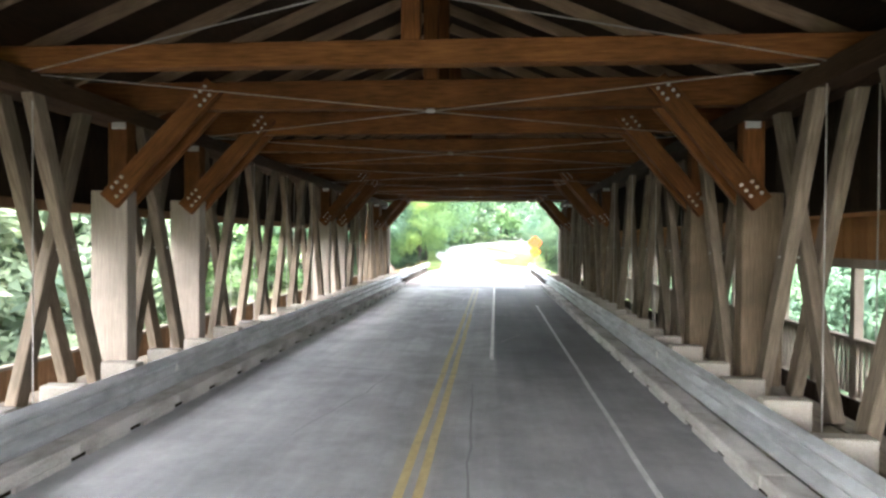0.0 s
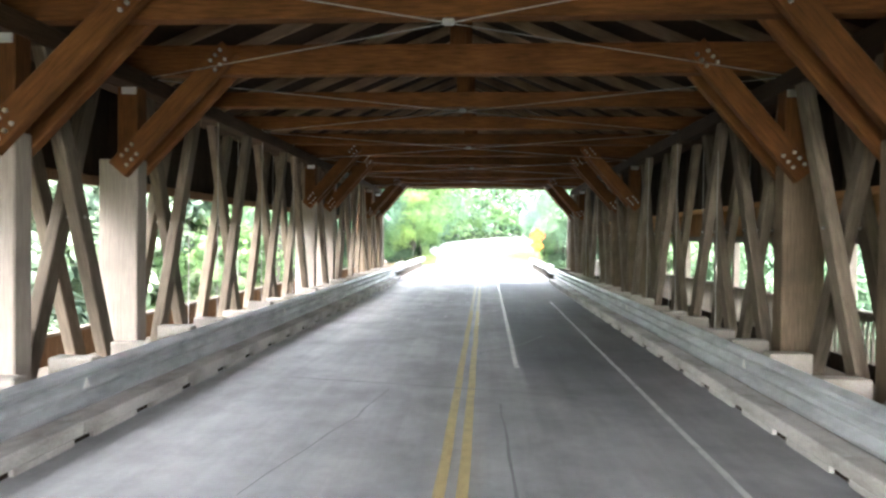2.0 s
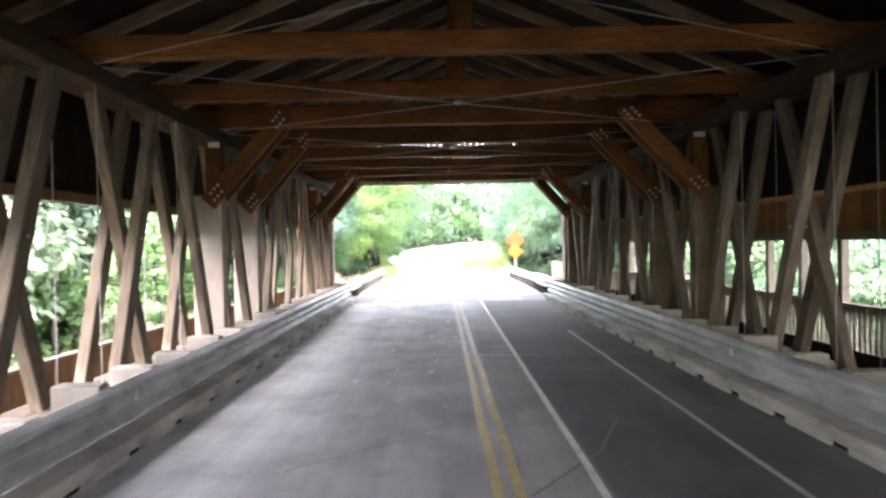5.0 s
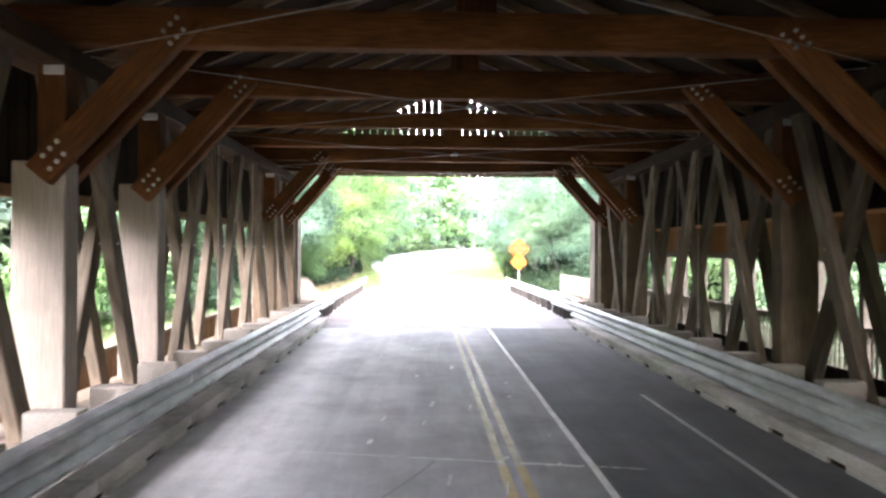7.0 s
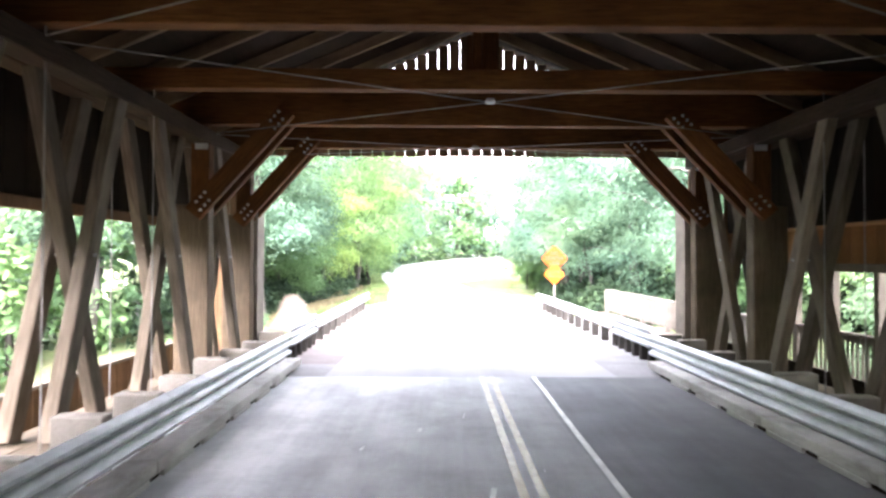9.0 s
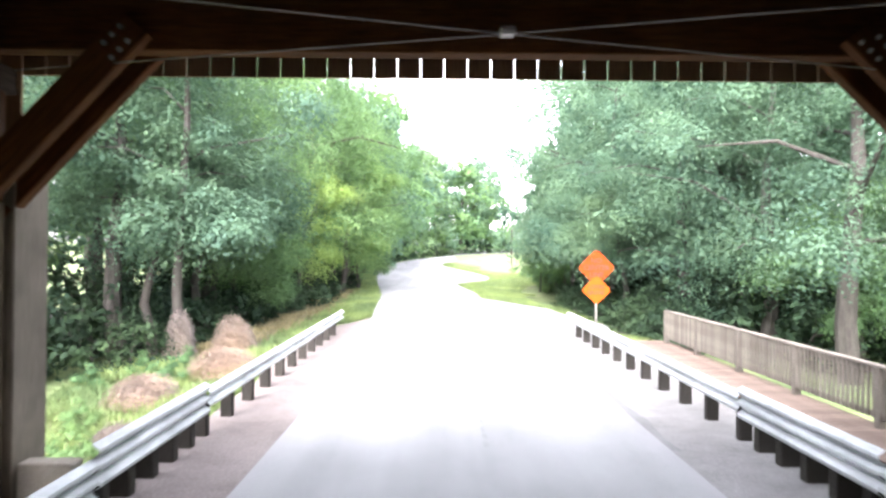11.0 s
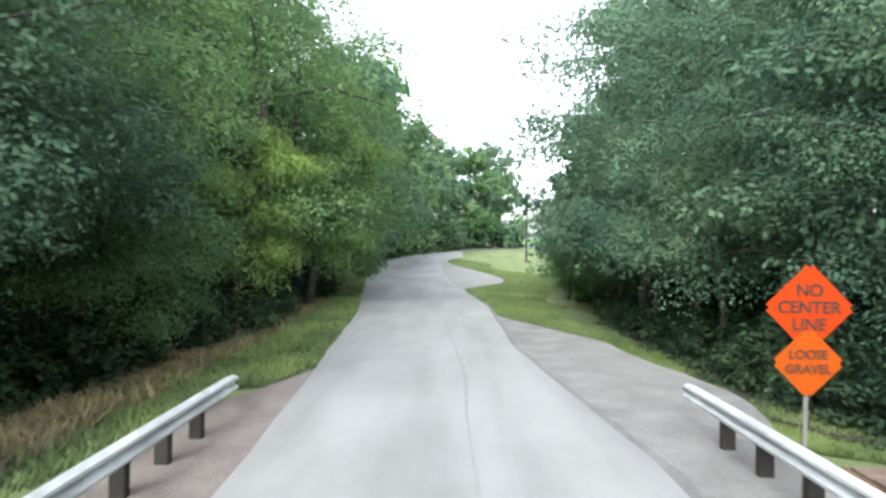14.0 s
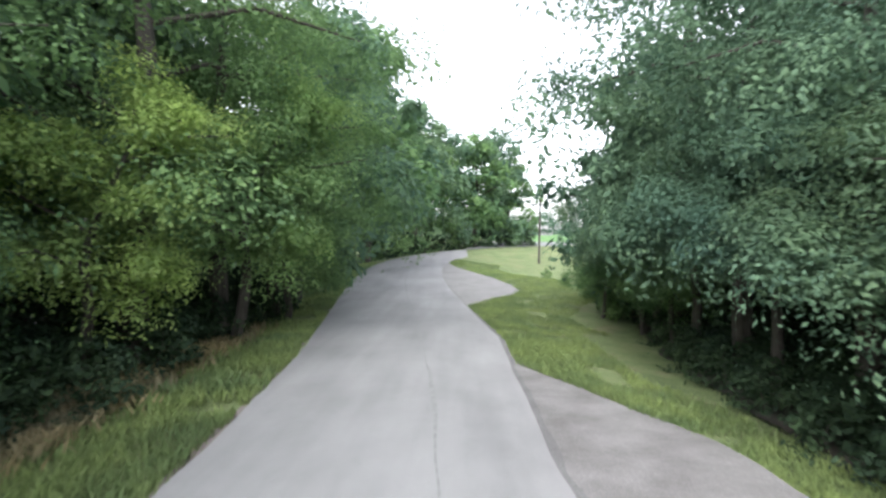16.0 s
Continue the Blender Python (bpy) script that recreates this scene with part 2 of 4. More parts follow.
ORANGE_LOW = paint("faded_orange_sign_face", (0.38, 0.066, 0.005), 0.1, 0.7, 0.1)
BLACK = paint("black_sign_ink", (0.03, 0.025, 0.02), 0.1, 0.5)
REFLECTOR = paint("white_reflector", (0.85, 0.84, 0.80), 0.1, 0.25)
WHITE_BOX = paint("white_painted_metal", (0.75, 0.75, 0.74), 0.2, 0.4)


# ---- mesh helpers ----
def mesh_of(name, verts, faces, mat):
    me = bpy.data.meshes.new(name)
    me.from_pydata(verts, [], faces)
    me.validate()
    me.update()
    me.materials.append(mat)
    return me


def empty(name, label, category, group="", at=(0, 0, 0), kind=""):
    ob = new(name)
    ob.location = at
    return tagged(ob, label, category, group, kind)


def part(name, me, parent, label="", m=None):
    ob = new(name, me)
    ob.parent = parent
    if m is not None:
        ob.matrix_basis = m
    if label:
        ob["label"] = label
    return ob


BEAMS = {}


def beam_mesh(w, d, length, mat, ch=0.012):
    """A timber with eased edges: w along local x, d along local z, its length along local y from 0."""
    key = (round(w, 3), round(d, 3), round(length, 2), mat.name)
    if key in BEAMS:
        return BEAMS[key]
    ch = min(ch, w * 0.2, d * 0.2)
    a, b = w / 2, d / 2
    ring = [(-a + ch, -b), (a - ch, -b), (a, -b + ch), (a, b - ch), (a - ch, b), (-a + ch, b), (-a, b - ch), (-a, -b + ch)]
    verts = [(x, y, z) for y in (0, length) for x, z in ring]
    faces = [(i, i + 8, (i + 1) % 8 + 8, (i + 1) % 8) for i in range(8)]
    faces += [tuple(range(8)), tuple(range(15, 7, -1))]
    BEAMS[key] = mesh_of("timber", verts, faces, mat)
    return BEAMS[key]


def along(p0, p1, up=(0, 0, 1)):
    """The pose whose y axis runs from p0 to p1, and that length."""
    p0, p1 = Vector(p0), Vector(p1)
    y = (p1 - p0).normalized()
    x = y.cross(Vector(up))
    x = x.normalized() if x.length > 1e-4 else Vector((1, 0, 0))
    z = x.cross(y)
    m = Matrix((x, y, z)).transposed().to_4x4()
    m.translation = p0
    return m, (p1 - p0).length


def timber(name, p0, p1, w, d, mat, parent=None, up=(0, 0, 1), label="", category="", group="", kind=""):
    m, length = along(p0, p1, up)
    me = beam_mesh(w, d, length, mat)
    if parent is not None:
        return part(name, me, parent, label, m)
    ob = new(name, me)
    ob.matrix_world = m
    return tagged(ob, label, category, group, kind)


def block_mesh(name, x0, x1, y0, y1, z0, z1, mat, ch=0.01):
    bm = bmesh.new()
    bmesh.ops.create_cube(bm, size=1)
    for v in bm.verts:
        v.co = Vector(((x0 + x1) / 2 + v.co.x * (x1 - x0), (y0 + y1) / 2 + v.co.y * (y1 - y0), (z0 + z1) / 2 + v.co.z * (z1 - z0)))
    if ch:
        bmesh.ops.bevel(bm, geom=bm.edges[:], offset=ch, segments=1, affect="EDGES")
    me = bpy.data.meshes.new(name)
    bm.to_mesh(me)
    bm.free()
    me.materials.append(mat)
    return me


def strip_mesh(name, profile, y0, y1, mat, steps=1, closed=False):
    """A profile of (x, z) points drawn along y."""
    n = len(profile)
    verts, faces = [], []
    for s in range(steps + 1):
        y = y0 + (y1 - y0) * s / steps
        verts += [(x, y, z) for x, z in profile]
    for s in range(steps):
        for i in range(n if closed else n - 1):
            j = (i + 1) % n
            faces.append((s * n + i, s * n + j, s * n + n + j, s * n + n + i))
    if closed:
        faces += [tuple(range(n - 1, -1, -1)), tuple(range(steps * n, steps * n + n))]
    return mesh_of(name, verts, faces, mat)


def tube_mesh(name, points, radii, mat, sides=8):
    verts, faces = [], []
    pts = [Vector(p) for p in points]
    for i, p in enumerate(pts):
        d = (pts[min(i + 1, len(pts) - 1)] - pts[max(i - 1, 0)]).normalized()
        x = d.cross(Vector((0.31, 0.17, 0.93)))
        x = x.normalized() if x.length > 1e-3 else Vector((1, 0, 0))
        y = d.cross(x)
        for s in range(sides):
            a = 2 * math.pi * s / sides
            verts.append(p + (x * math.cos(a) + y * math.sin(a)) * radii[i])
    for i in range(len(pts) - 1):
        for s in range(sides):
            t = (s + 1) % sides
            faces.append((i * sides + s, i * sides + t, i * sides + sides + t, i * sides + sides + s))
    faces += [tuple(range(sides - 1, -1, -1)), tuple(range(len(verts) - sides, len(verts)))]
    return mesh_of(name, verts, faces, mat)


# ---- plan of the bridge ----
PANEL = 2.315                      # truss panel along the road
def panel_y(k):
    return 5.15 + PANEL * k


FIRST, LAST = -6, 10               # panel points that are built
# bridge carried on unseen behind the start to hold back entrance light
Y0, Y1 = -9.08, 28.5
COLUMNS = (-4, -3, 0, 1, 5, 6, 9, 10)
DEEP = set(COLUMNS)
CHORD_X = 4.7
TIE_Z = 4.29
WALL_X, WALK_X = 5.65, 6.3
SLOPE, EAVE_Z = 0.42, 4.5          # roof


def roof_z(x):
    return EAVE_Z + SLOPE * (6.0 - abs(x))


# ---- ground, water, road ----
def sigmoid(v):
    return 1 / (1 + math.exp(-max(-40.0, min(40.0, v))))


def ground_height(x, y):
    """Level with the road past the bridge, down into the creek under it."""
    side = max(0.0, abs(x + 0.3 - bend(y)) - 4.2)
    bank = sigmoid(-(y - 31.0 - 0.10 * min(40, abs(x))) / 1.6)
    near = sigmoid((y + 12.5 - 0.1 * min(40, abs(x))) / 1.6)
    creek = -4.6 * bank * near
    verge = -0.9 * (1 - math.exp(-side / 4.0)) if side > 0 else 0.0
    lump = 0.18 * noise.noise((x * 0.25, y * 0.25, 0)) + 0.35 * noise.noise((x * 0.07, y * 0.07, 3))
    lump *= 1 - 0.9 * sigmoid((y - 85) / 5)
    if 70 < y < 112 and x > 0:
        side *= min(1, abs(y - 88) / 18) ** 2 if x < 9 else 1
        verge = -0.9 * (1 - math.exp(-side / 4.0)) if side > 0 else 0.0
    return -0.06 + creek + (verge + lump * min(1, side / 3)) * (1 - bank * near) + rise(y)


def bend(y):
    """The road's middle: straight off the bridge, a little to one side, then away to the other."""
    if y < 45:
        return 0.0
    if y < 100:
        u = (y - 45) / 55
        return -4.0 * u * u * (3 - 2 * u)
    return -4.0 + 0.0083 * (min(y, 172) - 100) ** 2


def half_width(y):
    return 2.75 if y < 60 else 2.75 + 0.25 * min(1, (y - 60) / 20)


def rise(y):
    """The land climbs towards the far field."""
    u, v = min(1, max(0, (y - 70) / 95)), min(1, max(0, (y - 150) / 80))
    return 2.8 * u * u * (3 - 2 * u) + 3.0 * v * v * (3 - 2 * v)


def build_ground():
    xs = [-1500, -600, -250, -120, -80, -60] + [x * 2.0 for x in range(-24, 25)] + [60, 80, 120, 250, 600, 1500]
    ys = [-1500, -500, -200, -100, -70] + [y * 2.0 for y in range(-28, 90)] + [200, 240, 300, 420, 700, 1500]
    verts = [(x, y, ground_height(x, y)) for y in ys for x in xs]
    w = len(xs)
    faces = [(j * w + i, j * w + i + 1, j * w + w + i + 1, j * w + w + i) for j in range(len(ys) - 1) for i in range(w - 1)]
    ob = new("ground", mesh_of("ground", verts, faces, SOIL))
    for p in ob.data.polygons:
        p.use_smooth = True
    tagged(ob, "grassy soil sloping from the road into the creek", "ground", kind="structure")


build_ground()


def creek_bed(y0, y1):
    """Mud-brown sheet on the creek's banks, added over the soil to cut green bounce light."""
    nx, ny = 39, int((y1 - y0) / 2) + 1
    verts = [(-38 + 2 * i, y0 + 2 * j, ground_height(-38 + 2 * i, y0 + 2 * j) + 0.04) for j in range(ny) for i in range(nx)]
    faces = [(j * nx + i, j * nx + i + 1, j * nx + nx + i + 1, j * nx + nx + i) for j in range(ny - 1) for i in range(nx - 1)]
    ob = new("ground", mesh_of("creek_bed", verts, faces, BANK_BROWN))
    for p in ob.data.polygons:
        p.use_smooth = True
    tagged(ob, "mud-brown sheet added on the creek banks to cut green bounce", "ground", kind="structure")


creek_bed(-10, 28)

def ribbon(name, y0, y1, step, left, right, z, mat, label, category, crown=0.03):
    """A strip of paving between two edges given as functions of y."""
    n = int(math.ceil((y1 - y0) / step))
    verts, faces = [], []
    for i in range(n + 1):
        y = y0 + (y1 - y0) * i / n
        a, b = left(y), right(y)
        for s in range(7):
            verts.append((a + (b - a) * s / 6, y, z(y) - crown * (s / 3 - 1) ** 2 * min(1, max(0, abs(y - 12) - 17) / 6)))
    for i in range(n):
        for s in range(6):
            faces.append((i * 7 + s, i * 7 + s + 1, i * 7 + 8 + s, i * 7 + 7 + s))
    ob = new(name, mesh_of(name, verts, faces, mat))
    return tagged(ob, label, category, kind="structure")


def wob(y, s, a=0.06):
    return a * noise.noise((y * 0.35, s, 0)) + 0.5 * a * noise.noise((y * 1.3, s, 5))


# asphalt stops at 27: the pale paving beyond paints daylight reaching inside
deck = new("road_deck", block_mesh("road_deck", -5.2, 5.2, Y0, 27.0, -0.45, 0.0, ASPHALT, 0))
tagged(deck, "worn grey asphalt roadway inside the covered bridge", "road", kind="structure")
ribbon("road", 27.004, 172, 1.5, lambda y: bend(y) - half_width(y) - 0.65 * min(1, max(0, y - 38) / 13) + wob(y, 1), lambda y: min(bend(y) + half_width(y), 2.64 - 0.1 * max(0, min(9.5, y - 42))) + wob(y, 2),
       lambda y: rise(y), CHIPSEAL, "pale grey chip-sealed country road past the bridge", "road")
ribbon("road", -200, Y0 - 0.004, 4.0, lambda y: -3.6, lambda y: 3.6, lambda y: 0.0, CHIPSEAL, "pale grey chip-sealed country road before the bridge", "road")
def shoulder_left(y):
    if y < 44:
        return -4.1 - 0.4 * min(1, max(0, y - 32) / 6)
    return min(-4.5 + (y - 44) * 0.28, -half_width(y) + bend(y) - 0.12 - 0.65 * min(1, max(0, y - 38) / 13))


def shoulder_right(y):
    if y < 46:
        return 4.7 + 0.25 * max(0, y - 42)
    wide = 5.7 - 0.17 * (y - 46) - 1.6 * min(1, max(0, (y - 53) / 7)) ** 1.3
    return max(wide, min(half_width(y) + bend(y), 1.75 + 0.02 * max(0, y - 62)) + 0.2)


tagged(new("deck_end", block_mesh("deck_end", -5.2, 5.2, 27.004, Y1, -0.45, -0.018, DUST, 0)), "deck end at the bridge mouth, paled to paint the daylight on it", "road", kind="structure")
ribbon("road_shoulder", Y1 + 0.004, 90, 1.0, lambda y: shoulder_left(y) + wob(y, 3, 0.2), lambda y: bend(y), lambda y: -0.036 + rise(y), GRAVEL, "pinkish-brown gravel shoulder beside the road", "ground", 0.0)
ribbon("road_shoulder", Y1 + 0.004, 90, 1.0, lambda y: bend(y) + 0.004, lambda y: shoulder_right(y) + wob(y, 4, 0.25), lambda y: -0.036 + rise(y), GREY_GRAVEL, "grey gravel shoulder beside the road", "ground", 0.0)



def track_mouth(y):
    """Outer edge of the paved mouth of a field track: out to its tip, then slowly back."""
    edge = bend(y) + half_width(y)
    u = min(1, max(0, (y - 71) / 13)) if y < 84 else min(1, max(0, (113 - y) / 29))
    return edge - 0.2 + (4.5 - edge) * u * u * (3 - 2 * u) + wob(y, 7, 0.2)


ribbon("driveway", 71, 113, 1.0, lambda y: bend(y), track_mouth, lambda y: rise(y) - 0.036, DUST, "pale gravelled mouth of a field track", "driveway", 0.0)


# dark seams along the country road: at its middle and where the gravel meets the paving
def road_seam(off, w, y0, y1):
    mid = lambda y: bend(y) + off + wob(y, off, 0.05)
    ribbon("road_seam", y0, y1, 1.0, mid, lambda y: mid(y) + w * (1 + 0.5 * math.sin(y * 0.7)), lambda y: rise(y) + 0.004, SEAM, "dark worn seam along the country road", "marking", 0.0)


road_seam(0.12, 0.075, 31, 95)
edge_at = lambda y: min(bend(y) + half_width(y), 2.64 - 0.1 * max(0, min(9.5, y - 42))) + wob(y, 2)
ribbon("road_seam", 31, 70, 0.8, lambda y: edge_at(y) + 0.01, lambda y: edge_at(y) + 0.1 + abs(wob(y, 9, 0.2)), lambda y: rise(y) - 0.028, SEAL_GRAVEL, "dark strip of grit where paving meets gravel", "marking", 0.0)


# road markings, laid 4 mm proud
def marking(name, x0, x1, y0, y1, mat, label, slant=0.0, z=0.004, pieces=1):
    verts, faces = [], []
    for i in range(pieces + 1):
        y = y0 + (y1 - y0) * i / pieces
        o = slant * (y - y0) + (0.012 * noise.noise((y * 0.8, x0, 2)) if pieces > 1 else 0)
        verts += [(x0 + o, y, z), (x1 + o, y, z)]
    faces = [(2 * i, 2 * i + 1, 2 * i + 3, 2 * i + 2) for i in range(pieces)]
    tagged(new(name, mesh_of(name, verts, faces, mat)), label, "marking", kind="structure")


for x in (0.0, 0.18):
    marking("yellow_line", x, x + 0.095, Y0, 15.9, YELLOW, "worn yellow centre line on the bridge asphalt", 0.0022, pieces=60)
    marking("yellow_line", x + 0.055, x + 0.145, 15.9, 27.0, PALE_YELLOW, "faded, almost grey centre line on the bridge asphalt", 0.0022, pieces=30)
marking("edge_line", 2.40, 2.465, -4.45, 19.0, OLD_LINE, "faded white edge line on the bridge asphalt", 0.006, pieces=50)
marking("lane_seam", 0.9, 0.975, 8.3, 27.0, WHITE_LINE, "pale worn seam running along the asphalt", 0.008, 0.005, 30)
for y, x0, x1, w, mat, label in ((6.9, -2.3, 2.48, 0.05, SEAL, "dark sealed joint across the asphalt"), (16.05, -2.1, -0.95, 0.022, OLD_LINE, "faint pale joint across the asphalt"),
                                 (16.05, -0.85, 0.12, 0.035, OLD_LINE, "worn pale joint across the asphalt"), (16.05, 0.3, 0.92, 0.05, WHITE_LINE, "white sealed joint across the asphalt"),
                                 (16.05, 1.0, 1.5, 0.025, OLD_LINE, "faint pale joint across the asphalt")):
    m0, ln = along((x0, y - 0.168 * x0, 0.009), (x1, y - 0.168 * x1, 0.009))
    rim = [(0.008 * math.sin(i * 2.7), ln * i / 9, 0) for i in range(10)] + [(w * (0.75 + 0.3 * math.sin(i * 1.9)), ln * i / 9, 0) for i in range(10)]
    ob = new("asphalt_joint", mesh_of("asphalt_joint", rim, [(i, i + 10, i + 11, i + 1) for i in range(9)], mat))
    ob.matrix_world = m0
    tagged(ob, label, "marking", kind="structure")

# ---- bridge: chords, columns, braces ----
def chord(name, s, z, w, d, y1, mat, label):
    """A chord of two plies, each made of timbers butted end to end."""
    thing = empty(name, label, "beam", "truss chords", (s * CHORD_X, Y0, z))
    for n, x in enumerate((-w / 4, w / 4)):
        y, first = 0.0, PANEL * (2 if n else 3)
        while y < y1 - Y0 - 0.05:
            ln = min(first if y == 0 else PANEL * 3, y1 - Y0 - y)
            part("ply", beam_mesh(w / 2 - 0.006, d, ln - 0.004, mat), thing, "", Matrix.Translation((x, y, 0)))
            y += ln
    return thing


for s in (-1, 1):
    # upper chord coloured darker than the lower to paint the roof's shade
    chord("upper_chord", s, 4.165, 0.6, 0.24, Y1 - 0.2, DARK_TIMBER, "upper timber chord along the truss, darkened for the roof's shade")
    chord("lower_chord", s, 0.12, 0.72, 0.42, Y1 - 0.1, GREY_TIMBER, "heavy lower timber chord of the truss beside the deck")


BOLT = tube_mesh("bolt", [(0, 0, 0), (0, 0.03, 0)], [0.028, 0.022], PLATE, 6)
SMALL_BOLT = tube_mesh("bolt", [(0, 0, 0), (0, 0.025, 0)], [0.02, 0.016], WIRE, 6)


COLUMN_OFF = {-1: (-0.31, -0.24), 1: (-0.05, -0.36)}   # how far the columns stand off the panel points


def column(k, s):
    """A wide timber column with its knee brace, bolts and zinc cap."""
    y = panel_y(k) + COLUMN_OFF[s][k > 2]
    thing = empty("timber_column", "wide weathered timber column with a bolted knee brace under a tie beam", "column", "bridge columns", (s * 4.7, y, 0.33))
    # pale left shafts, brown tops: window light painted in, along with weathering
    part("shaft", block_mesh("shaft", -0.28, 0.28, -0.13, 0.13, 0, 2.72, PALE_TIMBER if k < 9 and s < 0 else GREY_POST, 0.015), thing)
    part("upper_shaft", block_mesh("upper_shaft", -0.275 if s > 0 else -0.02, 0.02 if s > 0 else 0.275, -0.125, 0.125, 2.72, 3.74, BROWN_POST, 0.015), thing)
    part("cap", block_mesh("cap", -0.26 if s > 0 else 0.05, -0.05 if s > 0 else 0.26, -0.145, 0.12, 3.62, 3.76, PLATE, 0.01), thing, "zinc post cap")
    lo, hi = Vector((s * -0.05, -0.20, 2.56)), Vector((s * -1.5, -0.20 - COLUMN_OFF[s][k > 2], 4.30))
    for dy in (0.0, 0.40):
        m, ln = along(lo + Vector((0, dy, 0)), hi + Vector((0, dy, 0)), (0, 1, 0))
        knee = part("knee_brace", beam_mesh(0.30, 0.13, ln, TIMBER), thing, "brown knee brace", m)
        if dy == 0.0:
            for end in (0.16, ln - 0.34):
                for i in range(3):
                    for j in (-0.07, 0.07):
                        part("bolt", BOLT, knee, "", Matrix.Translation((j, end + i * 0.1 + j * 0.4, -0.06)) @ pose(0, 0, 0, -90))
    return thing


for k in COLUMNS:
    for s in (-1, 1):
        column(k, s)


def brace(k, s, x, way, mid, mat):
    """A truss brace across panel k; way 1 climbs ahead, -1 climbs back."""
    half = 0.62 if s < 0 else 0.70
    ob = timber("truss_brace", (s * x, mid - way * half, 0.34), (s * x, mid + way * half, 4.09), 0.15, 0.21, mat, up=(0, 1, 0),
           label="weathered diagonal timber brace crossing others in the truss", category="brace", group="truss braces")
    part("bolt", SMALL_BOLT, ob, "dull steel bolt head", Matrix.Translation((0.074 * s, 1.96, 0)) @ pose(0, 0, 0, 0, 0, -90 * s))


# the way that the paired braces of each panel climb, and how far the crossing stands off the panel's middle
PAIRED = {-1: {-2: (-1, -0.45), -1: (-1, -0.48), 0: (-1, -0.45), 1: (1, -0.27), 2: (1, -0.2), 3: (1, -0.12), 4: (-1, -0.40), 5: (-1, -0.40), 6: (1, -0.13), 7: (1, -0.3), 8: (-1, -0.36), 9: (-1, -0.44)},
          1: {-2: (-1, -0.2), -1: (-1, -0.2), 0: (1, -0.03), 1: (1, -0.07), 2: (-1, -0.55), 3: (-1, -0.25), 4: (-1, -0.36), 5: (1, -0.3), 6: (1, -0.25), 7: (-1, -0.35), 8: (-1, -0.48), 9: (1, -0.42)}}
for k in range(FIRST, LAST):
    for s in (-1, 1):
        w, off = PAIRED[s].get(k, (1, -0.2))
        mid = panel_y(k) + PANEL / 2 + off
        for x in (4.50, 4.92):
            brace(k, s, x, w, mid, GREY_TIMBER)
        brace(k, s, 4.71, -w, mid, GREY_TIMBER)

for k in range(FIRST, LAST + 1):
    for s in (-1, 1):
        if k in COLUMNS:
            continue
        for x in (4.45, 4.99):
            me = tube_mesh("rod", [(0, 0, 0.3), (0, 0, 4.4)], [0.009, 0.009], WIRE, 6)
            ob = new("tie_rod", me)
            ob.location = (s * x, panel_y(k), 0)
            tagged(ob, "thin steel tie rod hanging in the truss", "rod", "truss rods")

# ---- bridge: ties, king posts, wind bracing ----
for k in range(FIRST, LAST + 1):
    y = panel_y(k)
    d = 0.42 if k in DEEP else 0.27
    d = 0.55 if k >= 9 else d
    TIE_Z = 4.29 + 0.014 * max(0, k)
    if k == LAST:
        y = Y1 - 0.25
    timber("tie_beam", (-5.5, y, TIE_Z + d / 2), (5.5, y, TIE_Z + d / 2), 0.2, d, TIMBER, label="brown timber tie beam across the bridge under the roof", category="beam", group="tie beams")
    timber("king_post", (0, y + 0.01, TIE_Z + d), (0, y + 0.01, roof_z(0) - 0.25), 0.22, 0.14, TIMBER, up=(0, 1, 0), label="short timber king post standing on a tie beam", category="post", group="king posts")

for k in range(FIRST, LAST):
    if k % 2:
        y0, y1 = panel_y(k), panel_y(k + 2) if k + 2 <= LAST else panel_y(LAST)
        for a, b in ((y0, y1), (y1, y0)):
            ob = new("wind_brace", tube_mesh("wind_brace", [(-4.55, a, 4.27), (0, (a + b) / 2, 4.255), (4.55, b, 4.27)], [0.0065] * 3, WIRE, 6))
            tagged(ob, "thin steel cross rod under the tie beams", "rod", "wind braces")
        for s in (-1, 1):
            tagged(new("rod_bracket", block_mesh("rod_bracket", s * 4.55 - 0.12, s * 4.55 + 0.12, y0 - 0.08, y0 + 0.08, 4.20, 4.30, STEEL, 0.02)), "steel bracket joining cross rods to the chord", "bracket", "rod brackets")
        tagged(new("rod_hub", block_mesh("rod_hub", -0.065, 0.065, (y0 + y1) / 2 - 0.065, (y0 + y1) / 2 + 0.065, 4.24, 4.30, WIRE, 0.02)), "steel hub where cross rods meet", "bracket", "rod hubs")

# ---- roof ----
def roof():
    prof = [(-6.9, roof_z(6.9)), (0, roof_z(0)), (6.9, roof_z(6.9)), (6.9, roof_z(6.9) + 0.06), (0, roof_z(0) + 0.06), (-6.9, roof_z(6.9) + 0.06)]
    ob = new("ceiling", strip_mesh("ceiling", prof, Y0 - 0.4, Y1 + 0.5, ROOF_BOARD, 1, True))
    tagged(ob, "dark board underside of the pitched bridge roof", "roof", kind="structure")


roof()
y = Y0
while y < Y1 - 0.1:
    for s in (-1, 1):
        timber("rafter", (s * 6.7, y, roof_z(6.7) - 0.1), (0, y, roof_z(0) - 0.1), 0.07, 0.19, RAFTER, label="sawn timber rafter under the roof boards", category="rafter", group="rafters")
    y += PANEL / 2


